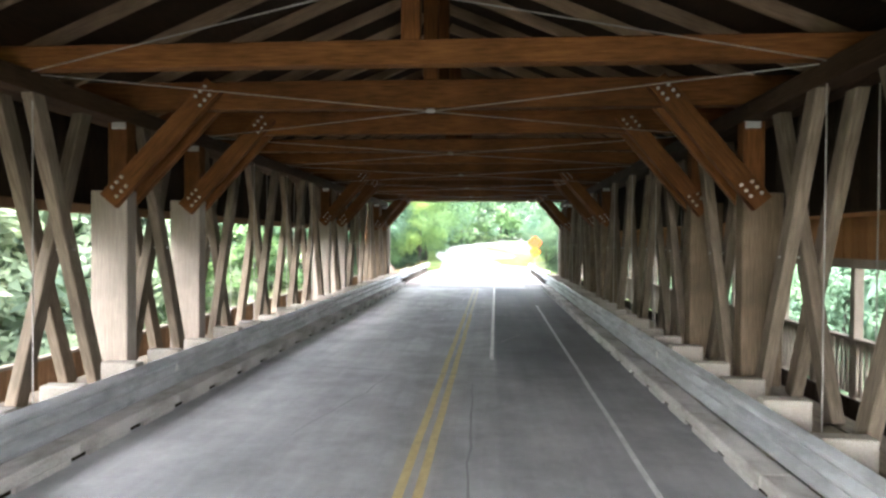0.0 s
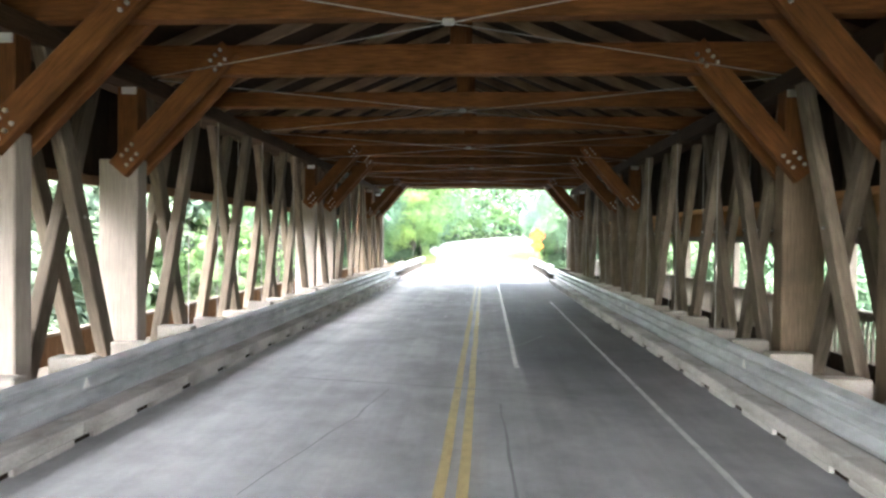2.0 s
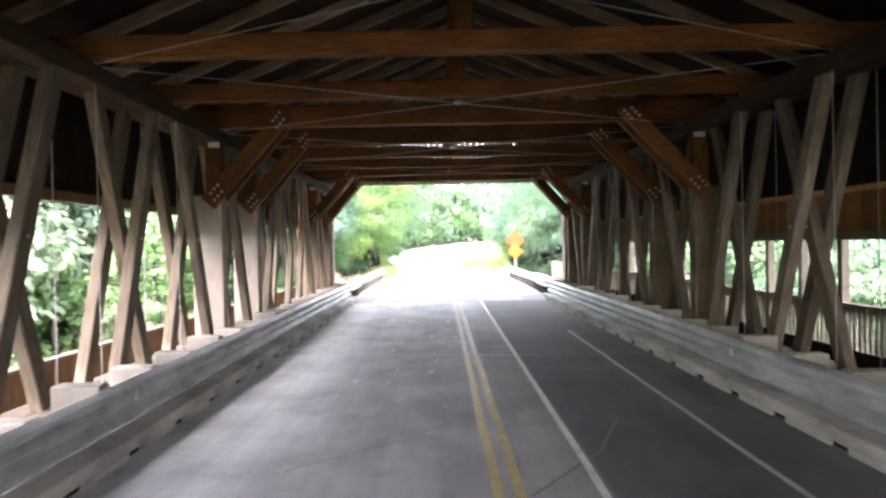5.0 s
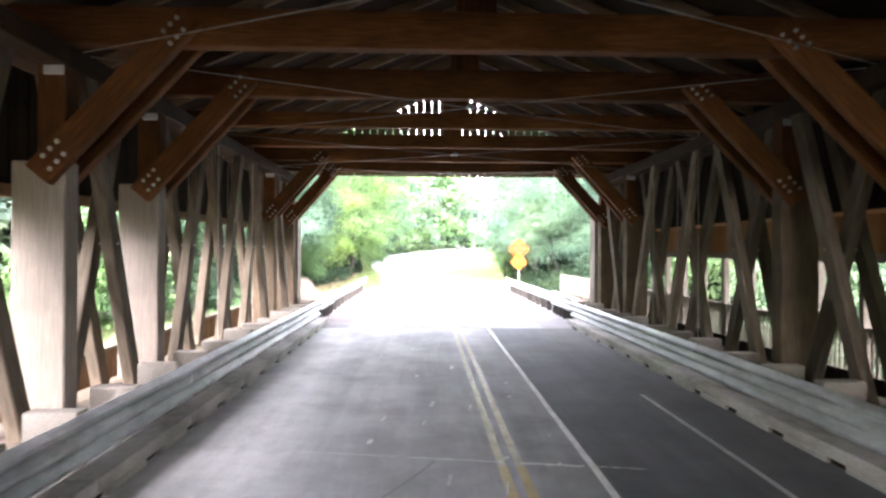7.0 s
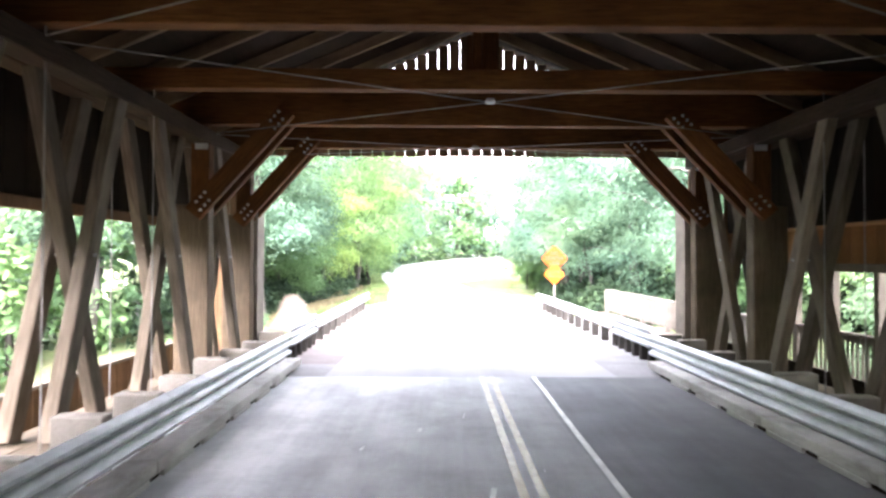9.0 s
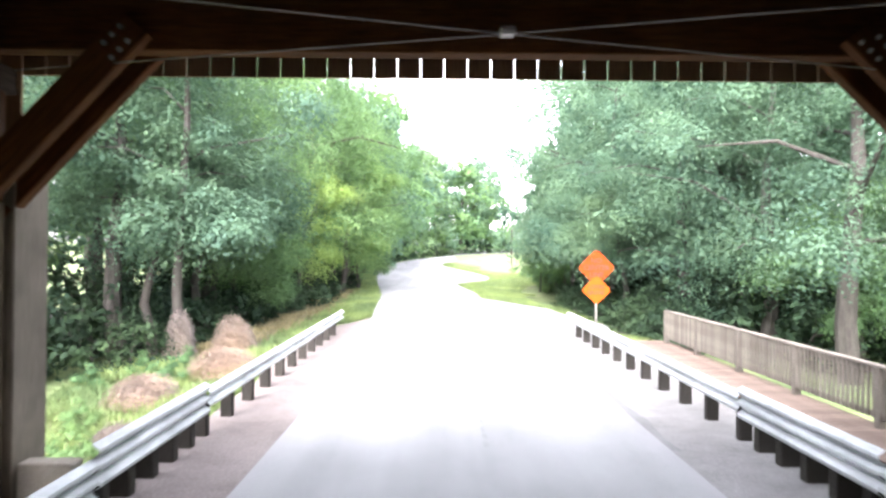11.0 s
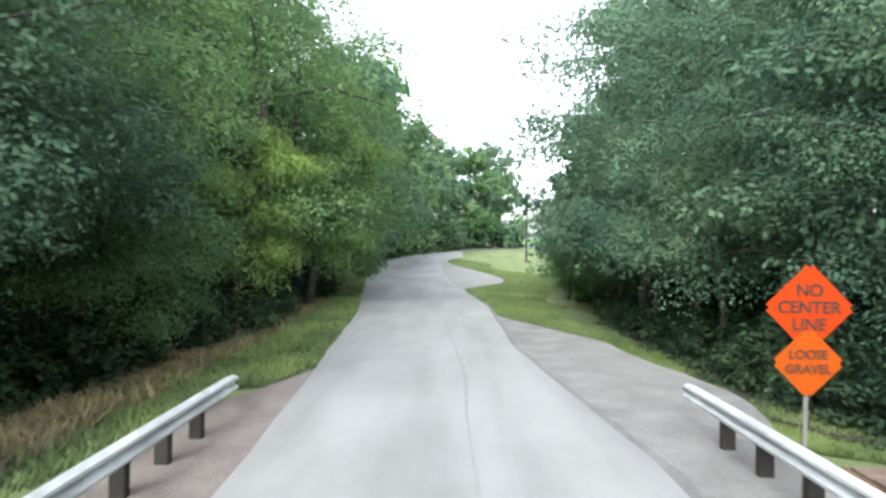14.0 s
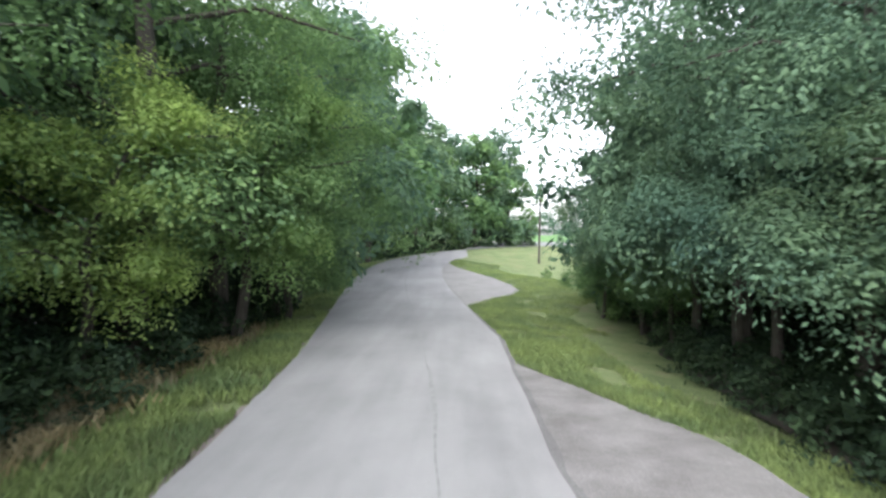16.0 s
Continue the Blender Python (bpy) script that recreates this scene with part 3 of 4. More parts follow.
# ---- walls of boards ----
def board_wall(name, x, y0, y1, z0, z1, width, mat, label, thick=0.03, gap=0.012):
    """Upright boards side by side along y, each a piece of the wall."""
    wall = empty(name, label, "wall", kind="structure", at=(x, y0, z0))
    me = block_mesh("board", -thick / 2, thick / 2, 0, width - gap, 0, z1 - z0, mat, 0.004)
    n = int((y1 - y0) / width)
    for i in range(n):
        part("board", me, wall, "", Matrix.Translation((0.006 * math.sin(i * 2.4), i * width, 0)))
    return wall


board_wall("wall_left_low", -WALL_X, Y0, Y1 - 0.1, -0.5, 0.56, 0.2, BOARD, "low wall of brown upright boards outside the truss")
board_wall("wall_left_high", -WALL_X, Y0, Y1 - 0.1, 2.77, 4.63, 0.2, HIGH_BOARD, "upright boards hanging under the eave, coloured near black for shade", gap=0.003)
timber("parapet_rail", (-WALL_X, Y0, 0.58), (-WALL_X, Y1, 0.58), 0.13, 0.05, PALE_BOARD, label="pale timber rail capping the low board wall", category="rail")
timber("window_header", (-WALL_X + 0.06, Y0, 2.82), (-WALL_X + 0.06, Y1, 2.82), 0.06, 0.16, BOARD, label="brown timber rail along the window heads", category="rail")
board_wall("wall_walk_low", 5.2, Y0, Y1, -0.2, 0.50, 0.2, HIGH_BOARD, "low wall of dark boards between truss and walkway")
board_wall("wall_right_upper", 5.3, Y0, Y1, 2.72, 4.77, 0.2, HIGH_BOARD, "boards above the footway opening, coloured near black for shade", gap=0.003)
tagged(new("walkway_ceiling", block_mesh("walkway_ceiling", 5.33, 6.6, Y0, Y1, 2.74, 2.80, ORANGE_BOARD, 0)), "orange-brown board ceiling of the footway", "ceiling", kind="structure")
board_wall("wall_right_high", WALK_X, Y0, Y1, 2.02, 4.35, 0.2, ORANGE_BOARD, "orange-brown boards above the walkway windows", gap=0.004)
timber("window_header", (WALK_X - 0.06, Y0, 2.05), (WALK_X - 0.06, Y1, 2.05), 0.06, 0.14, PALE_BOARD, label="pale timber rail along the walkway window heads", category="rail")


def railing(y0, y1, label, wood_kind):
    """Picket railing of the walkway."""
    thing = empty("walkway_railing", label, "railing", "", (WALK_X, y0, 0.0))
    ln = y1 - y0
    part("top_rail", beam_mesh(0.12, 0.05, ln, wood_kind), thing, "", Matrix.Translation((0, 0, 0.93)))
    part("upper_rail", beam_mesh(0.04, 0.09, ln, wood_kind), thing, "", Matrix.Translation((0, 0, 0.85)))
    part("bottom_rail", beam_mesh(0.04, 0.09, ln, wood_kind), thing, "", Matrix.Translation((0, 0, 0.17)))
    me = block_mesh("picket", -0.02, 0.02, -0.02, 0.02, 0.12, 0.9, wood_kind, 0.003)
    for i in range(int(ln / 0.125)):
        part("picket", me, thing, "", Matrix.Translation((-0.045, 0.06 + i * 0.125, 0)))
    return thing


railing(Y0, Y1, "weathered picket railing along the covered walkway", PALE_BOARD)
railing(Y1 + 0.1, 41.5, "weathered picket railing beside the open walkway", FENCE)
for i in range(41):
    y = 5.57 + (i - 8) * PANEL / 2
    inside = y < Y1
    if inside or (y < 41.6 and i % 2):
        timber("walkway_post", (WALK_X, y, -0.4), (WALK_X, y, 2.1 if inside else 0.93), 0.14, 0.12, PALE_BOARD if inside else FENCE, up=(0, 1, 0),
               label="square timber post in the footway wall", category="post", group="walkway posts")


def walkway():
    wk = empty("walkway_floor", "brown plank floor of the footway beside the bridge", "floor", kind="structure", at=(0, -5, 0))
    me = block_mesh("plank", 5.25, 6.45, 0, 0.14, -0.06, -0.02, WALKWAY, 0.004)
    for i in range(int(47 / 0.147)):
        if i * 0.147 - 5 < 42:
            part("plank", me, wk, "", Matrix.Translation((0.01 * math.sin(i * 1.7), i * 0.147, 0)))
    tagged(new("walkway_joist", block_mesh("walkway_joist", 5.22, 6.42, -5, 42, -0.4, -0.07, BOARD, 0)), "dark timber frame under the walkway planks", "floor", kind="structure")


walkway()


# portal gable boards
def gable(y):
    wall = empty("wall_portal", "brown upright boards with gaps filling the portal gable", "wall", kind="structure", at=(0, y, 0))
    n = 27
    w = 0.232
    for i in range(-n, n):
        x = i * w
        lo = 4.35 if abs(x + w / 2) < 4.6 else -0.4
        hi = min(roof_z(x), roof_z(x + w)) - 0.01
        if abs(x + w / 2) > 5.75 and x < 0 or abs(x + w / 2) > 5.3 and x > 0:
            continue
        part("board", block_mesh("board", x + 0.006, x + w - 0.006, 0, 0.03, lo, hi, BOARD, 0.004), wall)


gable(Y1 + 0.22)
gable(Y0 - 0.04)
# pale block for the last post's inner face, daylight put into its colour
for s in (-1, 1):
    trim = new("portal_trim", block_mesh("portal_trim", s * 4.48 - 0.12, s * 4.48 + 0.12, Y1 - 0.28, Y1 + 0.215, -0.1, 3.55, PALE_BOARD, 0.008))
    tagged(trim, "inner face of the portal post, paled for the daylight on it", "trim", kind="structure")
for y in (Y0, Y1):
    timber("portal_board", (5.3, y, 3.2), (6.4, y, 3.2), 0.04, 2.2, BOARD, label="dark boards above the footway entrance", category="wall", kind="structure")


# ---- curbs and guard rails ----
def curb(s, y0, y1):
    """Timber curb on low feet, with a dark drain slot between every two of them."""
    thing = empty("curb", "worn pale timber curb with drain slots along its foot", "curb", kind="structure", at=(s * 3.56, y0, 0))
    step = 1.075
    me = block_mesh("curb_timber", -0.15, 0.15, 0.002, step * 2 - 0.002, 0.062, 0.20, CURB, 0.012)
    foot = block_mesh("curb_foot", -0.148, 0.148, 0.15, step - 0.15, 0.0, 0.061, CURB, 0.004)
    # core added to darken the slots; their shade is in its colour
    part("core_board", block_mesh("core_board", -0.10, 0.10, 0.01, y1 - y0 - 0.01, 0.0, 0.06, HIGH_BOARD, 0), thing, "near-black board added to paint shade in the drain slots")
    n = int((y1 - y0) / step)
    for i in range(n):
        if i % 2 == 0:
            part("curb_timber", me, thing, "", Matrix.Translation((0.004 * math.sin(i * 1.9), i * step, 0)))
        part("curb_foot", foot, thing, "", Matrix.Translation((0, i * step, 0)))
    return thing


W_BEAM = [(0.0, 0.0), (0.035, 0.02), (0.075, 0.05), (0.08, 0.085), (0.03, 0.125), (0.0, 0.155), (0.03, 0.185), (0.08, 0.225), (0.075, 0.26), (0.035, 0.29), (0.0, 0.31)]


def rail_mesh(s, ln, ribs=2):
    prof = [(-s * x, z) for x, z in W_BEAM]
    if ribs == 3:
        prof = prof + [(-s * x, z + 0.155) for x, z in W_BEAM[5:]][1:]
    back = [(x + s * 0.006, z) for x, z in reversed(prof)]
    return strip_mesh("beam", prof + back, 0, ln, GALV, 1, True)


TRIANGLE = mesh_of("reflector", [(0, -0.05, 0), (0, 0.05, 0), (0, 0, 0.11), (0.012, -0.05, 0), (0.012, 0.05, 0), (0.012, 0, 0.11)],
                   [(0, 2, 1), (3, 4, 5), (0, 1, 4, 3), (1, 2, 5, 4), (2, 0, 3, 5)], REFLECTOR)


def guard_rail(s, y0, y1, z, x, label, ribs=2, blocks=PANEL / 2, offset=0.0, inside=True):
    thing = empty("guard_rail", label, "guardrail", "guard rails", (s * x, y0, 0))
    yy = 0.0
    while yy < y1 - y0 - 0.01:
        ln = min(3.81, y1 - y0 - yy)
        part("beam", rail_mesh(s, ln + 0.02, ribs), thing, "", Matrix.Translation((-s * 0.004 * (int(yy / 3.8) % 2), yy, z)))
        yy += 3.81
    if inside:
        me = block_mesh("post_block", 0.02, 0.52, -0.1, 0.1, 0.0, 0.65, BLOCK, 0.015)
        mir = block_mesh("post_block", -0.52, -0.02, -0.1, 0.1, 0.0, 0.65, BLOCK, 0.015)
    else:
        deep, thick = (0.32, 0.08) if ribs == 3 else (0.21, 0.07)
        me = block_mesh("post_block", 0.02, deep, -thick, thick, -0.15, z + 0.17, POST, 0.015)
        mir = block_mesh("post_block", -deep, -0.02, -thick, thick, -0.15, z + 0.17, POST, 0.015)
    i = 0
    while offset + i * blocks < y1 - y0 - 0.1:
        part("post_block", me if s > 0 else mir, thing, "weathered timber block", Matrix.Translation((0, offset + i * blocks, 0.03 * math.sin(i * 2.1 + s))))
        i += 1
    return thing


for s in (-1, 1):
    curb(s, -4.275 if s < 0 else -4.6, 27.1)
    rail = guard_rail(s, panel_y(-4), Y1, 0.16, 3.80, "galvanised three-rib guard rail on timber blocks inside the bridge", 3, offset=0.02)
    for y in (-2.0, 4.8, 11.4, 18.0) if s < 0 else (0.1, 6.72, 13.3, 19.9):
        part("reflector", TRIANGLE, rail, "small white reflector", Matrix.Translation((-s * 0.09, y - panel_y(-4), 0.40)))
    guard_rail(s, Y1 + 0.02, 31.4, 0.30, 3.80, "galvanised three-rib guard rail leaving the bridge", 3, 0.56, 0.3, False)
    guard_rail(s, 31.4, 43.5, 0.37, 3.80, "galvanised two-rib guard rail along the approach road", 2, 1.1, 0.2, False)
    # turned-down end
    end = empty("rail_end", "galvanised guard rail end bent down to the gravel", "guardrail", "rail ends", (s * 3.8, 43.5, 0.3))
    prof = W_BEAM
    verts, faces = [], []
    for i in range(7):
        u = i / 6
        for x, z in prof:
            verts.append((-s * x + s * 0.5 * u * u, 1.5 * u, z * (1 - 0.25 * u) + 0.07 - 0.3 * u * u))
    n = len(prof)
    for i in range(6):
        for j in range(n - 1):
            faces.append((i * n + j, i * n + j + 1, i * n + n + j + 1, i * n + n + j))
    part("end_beam", mesh_of("end_beam", verts, faces, GALV), end)


# ---- road works sign ----
def text_mesh(word, size, mat):
    c = bpy.data.curves.new("text", "FONT")
    c.body, c.size, c.align_x, c.align_y, c.extrude = word, size, "CENTER", "CENTER", 0.002
    c.offset = size * 0.02
    ob = bpy.data.objects.new("text", c)
    scene.collection.objects.link(ob)
    me = bpy.data.meshes.new_from_object(ob.evaluated_get(bpy.context.evaluated_depsgraph_get()))
    bpy.data.objects.remove(ob)
    me.materials.clear()
    me.materials.append(mat)
    return me


def diamond(side, mat, name="panel"):
    bm = bmesh.new()
    bmesh.ops.create_cube(bm, size=1)
    bmesh.ops.scale(bm, vec=(side, 0.006, side), verts=bm.verts)
    up = [e for e in bm.edges if abs(e.verts[0].co.y - e.verts[1].co.y) > 0.001]
    bmesh.ops.bevel(bm, geom=up, offset=0.05, segments=4, affect="EDGES")
    bmesh.ops.rotate(bm, matrix=Matrix.Rotation(radians(45), 3, "Y"), verts=bm.verts)
    me = bpy.data.meshes.new(name)
    bm.to_mesh(me)
    bm.free()
    me.materials.append(mat)
    return me


def sign():
    thing = empty("road_sign", "two orange diamond roadworks signs on one steel post", "road sign", "", (4.0, 40.72, -0.3))
    part("post", beam_mesh(0.05, 0.03, 3.0, WIRE), thing, "", pose(0, 0.03, -0.1, 90))
    up = part("upper_panel", diamond(0.76, ORANGE), thing, "orange diamond reading no center line", pose(0, 0, 2.52))
    low = part("lower_panel", diamond(0.61, ORANGE_LOW), thing, "orange diamond reading loose gravel", pose(0, -0.004, 1.88))
    for word, z, size in (("NO", 0.20, 0.20), ("CENTER", 0.0, 0.20), ("LINE", -0.20, 0.20)):
        part("lettering", text_mesh(word, size, BLACK), up, "", pose(0, -0.006, z, 90))
    for word, z, size in (("LOOSE", 0.09, 0.15), ("GRAVEL", -0.08, 0.15)):
        part("lettering", text_mesh(word, size, BLACK), low, "", pose(0, -0.006, z, 90))


sign()

# ---- trees and plants ----
rng = np.random.default_rng(7)


def leaf_mesh(name, puffs, per, size, mat, seed):
    """Many small leaves laid on the upper shells of rounded clumps (x, y, z, radius), turned outward."""
    r = np.random.default_rng(seed)
    c = np.repeat(np.asarray(puffs, float), per, 0)
    n = len(c)
    d = r.normal(0, 1, (n, 3))
    d /= np.linalg.norm(d, axis=1, keepdims=True)
    d[:, 2] = np.where((d[:, 2] < -0.25) & (r.random(n) < 0.7), -d[:, 2], d[:, 2])
    shell = r.random((n, 1)) ** 0.3 * r.choice([1.0, 1.0, 1.0, 1.08, 1.14], (n, 1))
    ragged = 1 + 0.35 * np.sin(d[:, :1] * 7 + c[:, :1] * 3) * np.sin(d[:, 1:2] * 6 + c[:, 2:3] * 2)
    p = c[:, :3] + d * shell * ragged * c[:, 3:4] * (1, 1, 0.72)
    p[:, 2] -= 0.16 * c[:, 3] * (d[:, 0] ** 2 + d[:, 1] ** 2) * shell[:, 0]
    nrm = d * 0.9 + (0, 0, 0.45) + r.normal(0, 0.26, (n, 3))
    nrm /= np.linalg.norm(nrm, axis=1, keepdims=True)
    a = np.cross(nrm, r.normal(0, 1, (n, 3)))
    a /= np.linalg.norm(a, axis=1, keepdims=True) + 1e-9
    b = np.cross(nrm, a)
    s = size * r.uniform(0.55, 1.3, (n, 1))
    v = np.stack([p - a * s, p + b * s * 0.5 + a * s * 0.1 - nrm * s * 0.12, p + a * s - nrm * s * 0.2, p - b * s * 0.5 + a * s * 0.1 - nrm * s * 0.12], 1).reshape(-1, 3)
    me = bpy.data.meshes.new(name)
    me.vertices.add(4 * n)
    me.vertices.foreach_set("co", v.ravel())
    me.loops.add(4 * n)
    me.loops.foreach_set("vertex_index", np.arange(4 * n))
    me.polygons.add(n)
    me.polygons.foreach_set("loop_start", np.arange(0, 4 * n, 4))
    me.update()
    me.validate()
    me.materials.append(mat)
    return me


def tree(name, label, height, radius, base, puffs, per, leaf, mat, seed, trunk=0.22, lean=0.0, puff=1.0):
    """A tapered trunk with limbs that carry rounded clumps of leaves, uneven and with gaps."""
    r = np.random.default_rng(seed)
    thing = empty(name, label, "tree" if height > 4 else "shrub", name + "s")
    pts = [(lean * (i / 6) ** 2 + 0.12 * math.sin(i * 1.9 + seed), 0.12 * math.cos(i * 1.3 + seed), height * 0.86 * i / 6 - 0.3) for i in range(7)]
    part("trunk", tube_mesh("trunk", pts, [trunk * (1.25 - 1.05 * i / 6) for i in range(7)], BARK, 9), thing)
    clumps = []
    limbs = max(6, puffs // 3)
    for i in range(limbs):
        u = (i + 0.5) / limbs
        h = base + (height * 0.86 - base) * u
        reach = radius * (0.30 + 0.70 * math.sin(math.pi * min(1, 0.30 + u * 0.66))) * r.uniform(0.7, 1.12)
        ang = i * 2.4 + r.uniform(-0.5, 0.5)
        f = min(5.99, 6 * h / (height * 0.86))
        root = Vector(pts[int(f)]).lerp(Vector(pts[int(f) + 1]), f - int(f))
        tip = root + Vector((math.cos(ang) * reach, math.sin(ang) * reach, reach * r.uniform(0.0, 0.45)))
        mid = (root + tip) / 2 + Vector((0, 0, reach * 0.12))
        if i % 2 == 0 and i > 1:
            part("limb", tube_mesh("limb", [root, mid, tip], [trunk * 0.4 * (1 - 0.6 * u), trunk * 0.22, 0.015], BARK, 6), thing)
        for j in range(4):
            w = (1.0, 0.62, 0.82, 0.3)[j] + r.uniform(-0.1, 0.1)
            q = root.lerp(tip, w) + Vector(r.normal(0, 1, 3)) * reach * (0.05, 0.16, 0.22, 0.12)[j]
            clumps.append((q.x, q.y, max(q.z, 0.25 * puff), puff * r.uniform(0.65, 1.25) * (1.0 - 0.25 * u)))
    clumps.append((pts[6][0], pts[6][1], height * 0.9, puff * 0.9))
    part("crown", leaf_mesh("crown", clumps, int(per * 0.78), leaf, mat, seed), thing)
    return thing


TALL = tree("broadleaf_tree", "tall green broadleaf tree with a dense leafy crown", 15, 4.6, 2.9, 57, 580, 0.064, LEAF, 3, 0.26, puff=1.4)
MID_COOL = tree("broadleaf_tree", "tall blue-green broadleaf tree standing back in the wood", 14, 4.6, 2.9, 57, 300, 0.10, LEAF_COOL, 6, 0.24, puff=1.4)
TALL_COOL = tree("broadleaf_tree", "tall blue-green broadleaf tree with low leafy limbs", 14, 4.6, 2.9, 57, 800, 0.058, LEAF_COOL, 5, 0.24, puff=1.4)
SLIM = tree("broadleaf_tree", "tall slim green tree with a bare lower trunk", 17, 3.2, 3.6, 36, 700, 0.075, LEAF_COOL, 8, 0.14, puff=1.2)
FAR = tree("broadleaf_tree", "green broadleaf tree in the roadside wood", 14, 4.5, 2.4, 51, 110, 0.27, LEAF, 21, 0.26, puff=1.4)
FAR_COOL = tree("broadleaf_tree", "blue-green broadleaf tree in the roadside wood", 14.5, 4.5, 2.4, 51, 110, 0.27, LEAF_COOL, 22, 0.26, puff=1.4)
SMALL = tree("young_tree", "bushy yellow-green young tree at the wood's edge", 6.5, 2.5, 1.9, 36, 950, 0.047, LEAF_WARM, 11, 0.12, lean=1.0, puff=0.85)
SMALL_GREEN = tree("young_tree", "bushy green young tree at the wood's edge", 6.0, 2.4, 1.6, 36, 860, 0.044, LEAF, 12, 0.12, lean=0.6, puff=0.8)
SMALL_COOL = tree("young_tree", "bushy blue-green young tree at the wood's edge", 6.6, 2.5, 2.9, 36, 720, 0.051, LEAF_COOL, 13, 0.12, lean=0.6, puff=0.85)
UNDER = tree("understory_shrub", "leafy shrub under the wood with shade coloured into its leaves", 3.4, 2.0, 0.2, 24, 55, 0.145, LEAF_DARK, 41, 0.06, puff=0.8)
FAR_SMALL = tree("young_tree", "bushy young tree on the creek bank, leaves paled for glare", 6.2, 2.6, 0.3, 36, 130, 0.175, LEAF_PALE, 31, 0.12, puff=0.85)
FAR_GREEN = tree("young_tree", "bushy green young tree in the roadside wood", 6.2, 2.6, 0.3, 36, 90, 0.17, LEAF, 33, 0.12, puff=0.85)
FAR_WARM = tree("young_tree", "bushy pale green young tree on the creek bank", 6.2, 2.6, 0.3, 36, 130, 0.175, LEAF_PALE, 32, 0.12, puff=0.85)
SHRUB = tree("leafy_shrub", "low dense green shrub beside the road", 2.2, 1.1, 0.1, 18, 110, 0.085, LEAF, 14, 0.04, puff=0.5)
CREEK_COOL = tree("young_tree", "bushy dark green young tree on the creek bank", 6.2, 2.6, 0.3, 36, 200, 0.135, LEAF_COOL, 36, 0.12, puff=0.85)
CREEK_NEAR = tree("young_tree", "bushy dark green young tree beside the footway", 6.2, 2.6, 0.3, 36, 460, 0.082, LEAF_COOL, 37, 0.12, puff=0.85)
CREEK = tree("young_tree", "bushy young tree on the creek bank, leaves paled for glare", 6.2, 2.6, 0.3, 36, 300, 0.095, LEAF_PALE, 35, 0.12, puff=0.85)
USED = set()


def plant(kind, x, y, size=1.0, turn=None, sink=0.15):
    m = Matrix.Translation((x, y, ground_height(x, y) - sink)) @ Matrix.Rotation(random.uniform(0, 6.28) if turn is None else turn, 4, "Z") @ Matrix.Diagonal((size, size, size * random.uniform(0.93, 1.08), 1))
    if kind.name not in USED:
        USED.add(kind.name)
        kind.matrix_basis = m
        return kind
    return copy_thing(kind, m)


# wood on one side of the road past the bridge
for x, y, s, kd in ((-8.0, 40.8, 0.95, SLIM), (-12, 36, 1.1, SLIM), (-10.5, 42, 1.05, TALL_COOL), (-9.6, 47.5, 1.05, TALL), (-12.9, 53.5, 1.25, TALL), (-8.2, 59.5, 1.3, TALL), (-7.8, 64, 1.05, TALL),
                    (-7.7, 70, 1.1, TALL), (-8.2, 76.5, 1.15, FAR_COOL), (-8.6, 84, 1.2, FAR), (-9, 91, 1.2, FAR_COOL), (-9, 99, 1.25, FAR), (-9, 107, 1.25, FAR_COOL),
                    (-16, 44, 1.15, MID_COOL), (-16, 54, 1.2, FAR), (-15, 64, 1.2, FAR_COOL), (-15, 74, 1.2, FAR), (-12.5, 55, 0.8, FAR), (-12.5, 61, 0.8, FAR_COOL), (-12, 67, 0.8, FAR), (-21, 60, 1.3, FAR), (-20, 48, 1.3, FAR_COOL), (-15, 49, 1.3, SLIM), (-14, 57, 1.3, SLIM)):
    plant(kd, x, y, s)
for i in range(9):
    y = 112 + i * 5
    plant((FAR, FAR_COOL)[i % 2], bend(y) - 7.4 - 1.0 * (i % 3), y, 1.0 + 0.06 * (i % 4))
    plant(FAR_GREEN, bend(y) - 6.6, y + 2.5, 1.0)
    plant(UNDER, bend(y) - 5.9, y + 1, 1.0)
for x, y, s, kd in ((-9.4, 41.8, 1.25, SMALL_COOL), (-9.2, 45, 1.1, SMALL_COOL), (-9.0, 48.5, 1.05, SMALL_GREEN), (-9.6, 51.8, 1.1, SMALL_GREEN), (-8.5, 57.2, 1.25, SMALL), (-6.9, 63.2, 1.2, SMALL), (-6.6, 68, 1.1, SMALL_GREEN), (-7.6, 73, 1.1, SMALL_GREEN),
                    (-10.2, 82, 1.0, FAR_GREEN), (-11.2, 90, 1.0, FAR_GREEN), (-11.4, 98, 1.0, FAR_GREEN), (-11.4, 106, 1.0, FAR_GREEN)):
    plant(kd, x, y, s, 0.3 * math.sin(y))
# wood on the other side
for x, y, s, kd in ((11.2, 45, 0.95, TALL_COOL), (10.2, 50.5, 1.0, TALL_COOL), (8.6, 56, 1.0, TALL_COOL), (8.6, 61.5, 1.0, MID_COOL), (9.5, 68.5, 1.22, MID_COOL), (10.2, 74, 0.9, FAR_COOL), (13.5, 46, 1.1, MID_COOL), (13.5, 52, 1.1, MID_COOL), (13.5, 59, 1.15, FAR_COOL), (13.5, 66, 1.1, FAR_COOL), (12, 73, 0.95, FAR_COOL), (18, 50, 1.1, FAR), (18, 57, 1.1, FAR_COOL), (18, 64, 1.1, FAR), (18, 72, 1.0, FAR_COOL), (10.6, 39.5, 1.0, TALL_COOL), (14, 32, 0.9, TALL)):
    plant(kd, x, y, s)
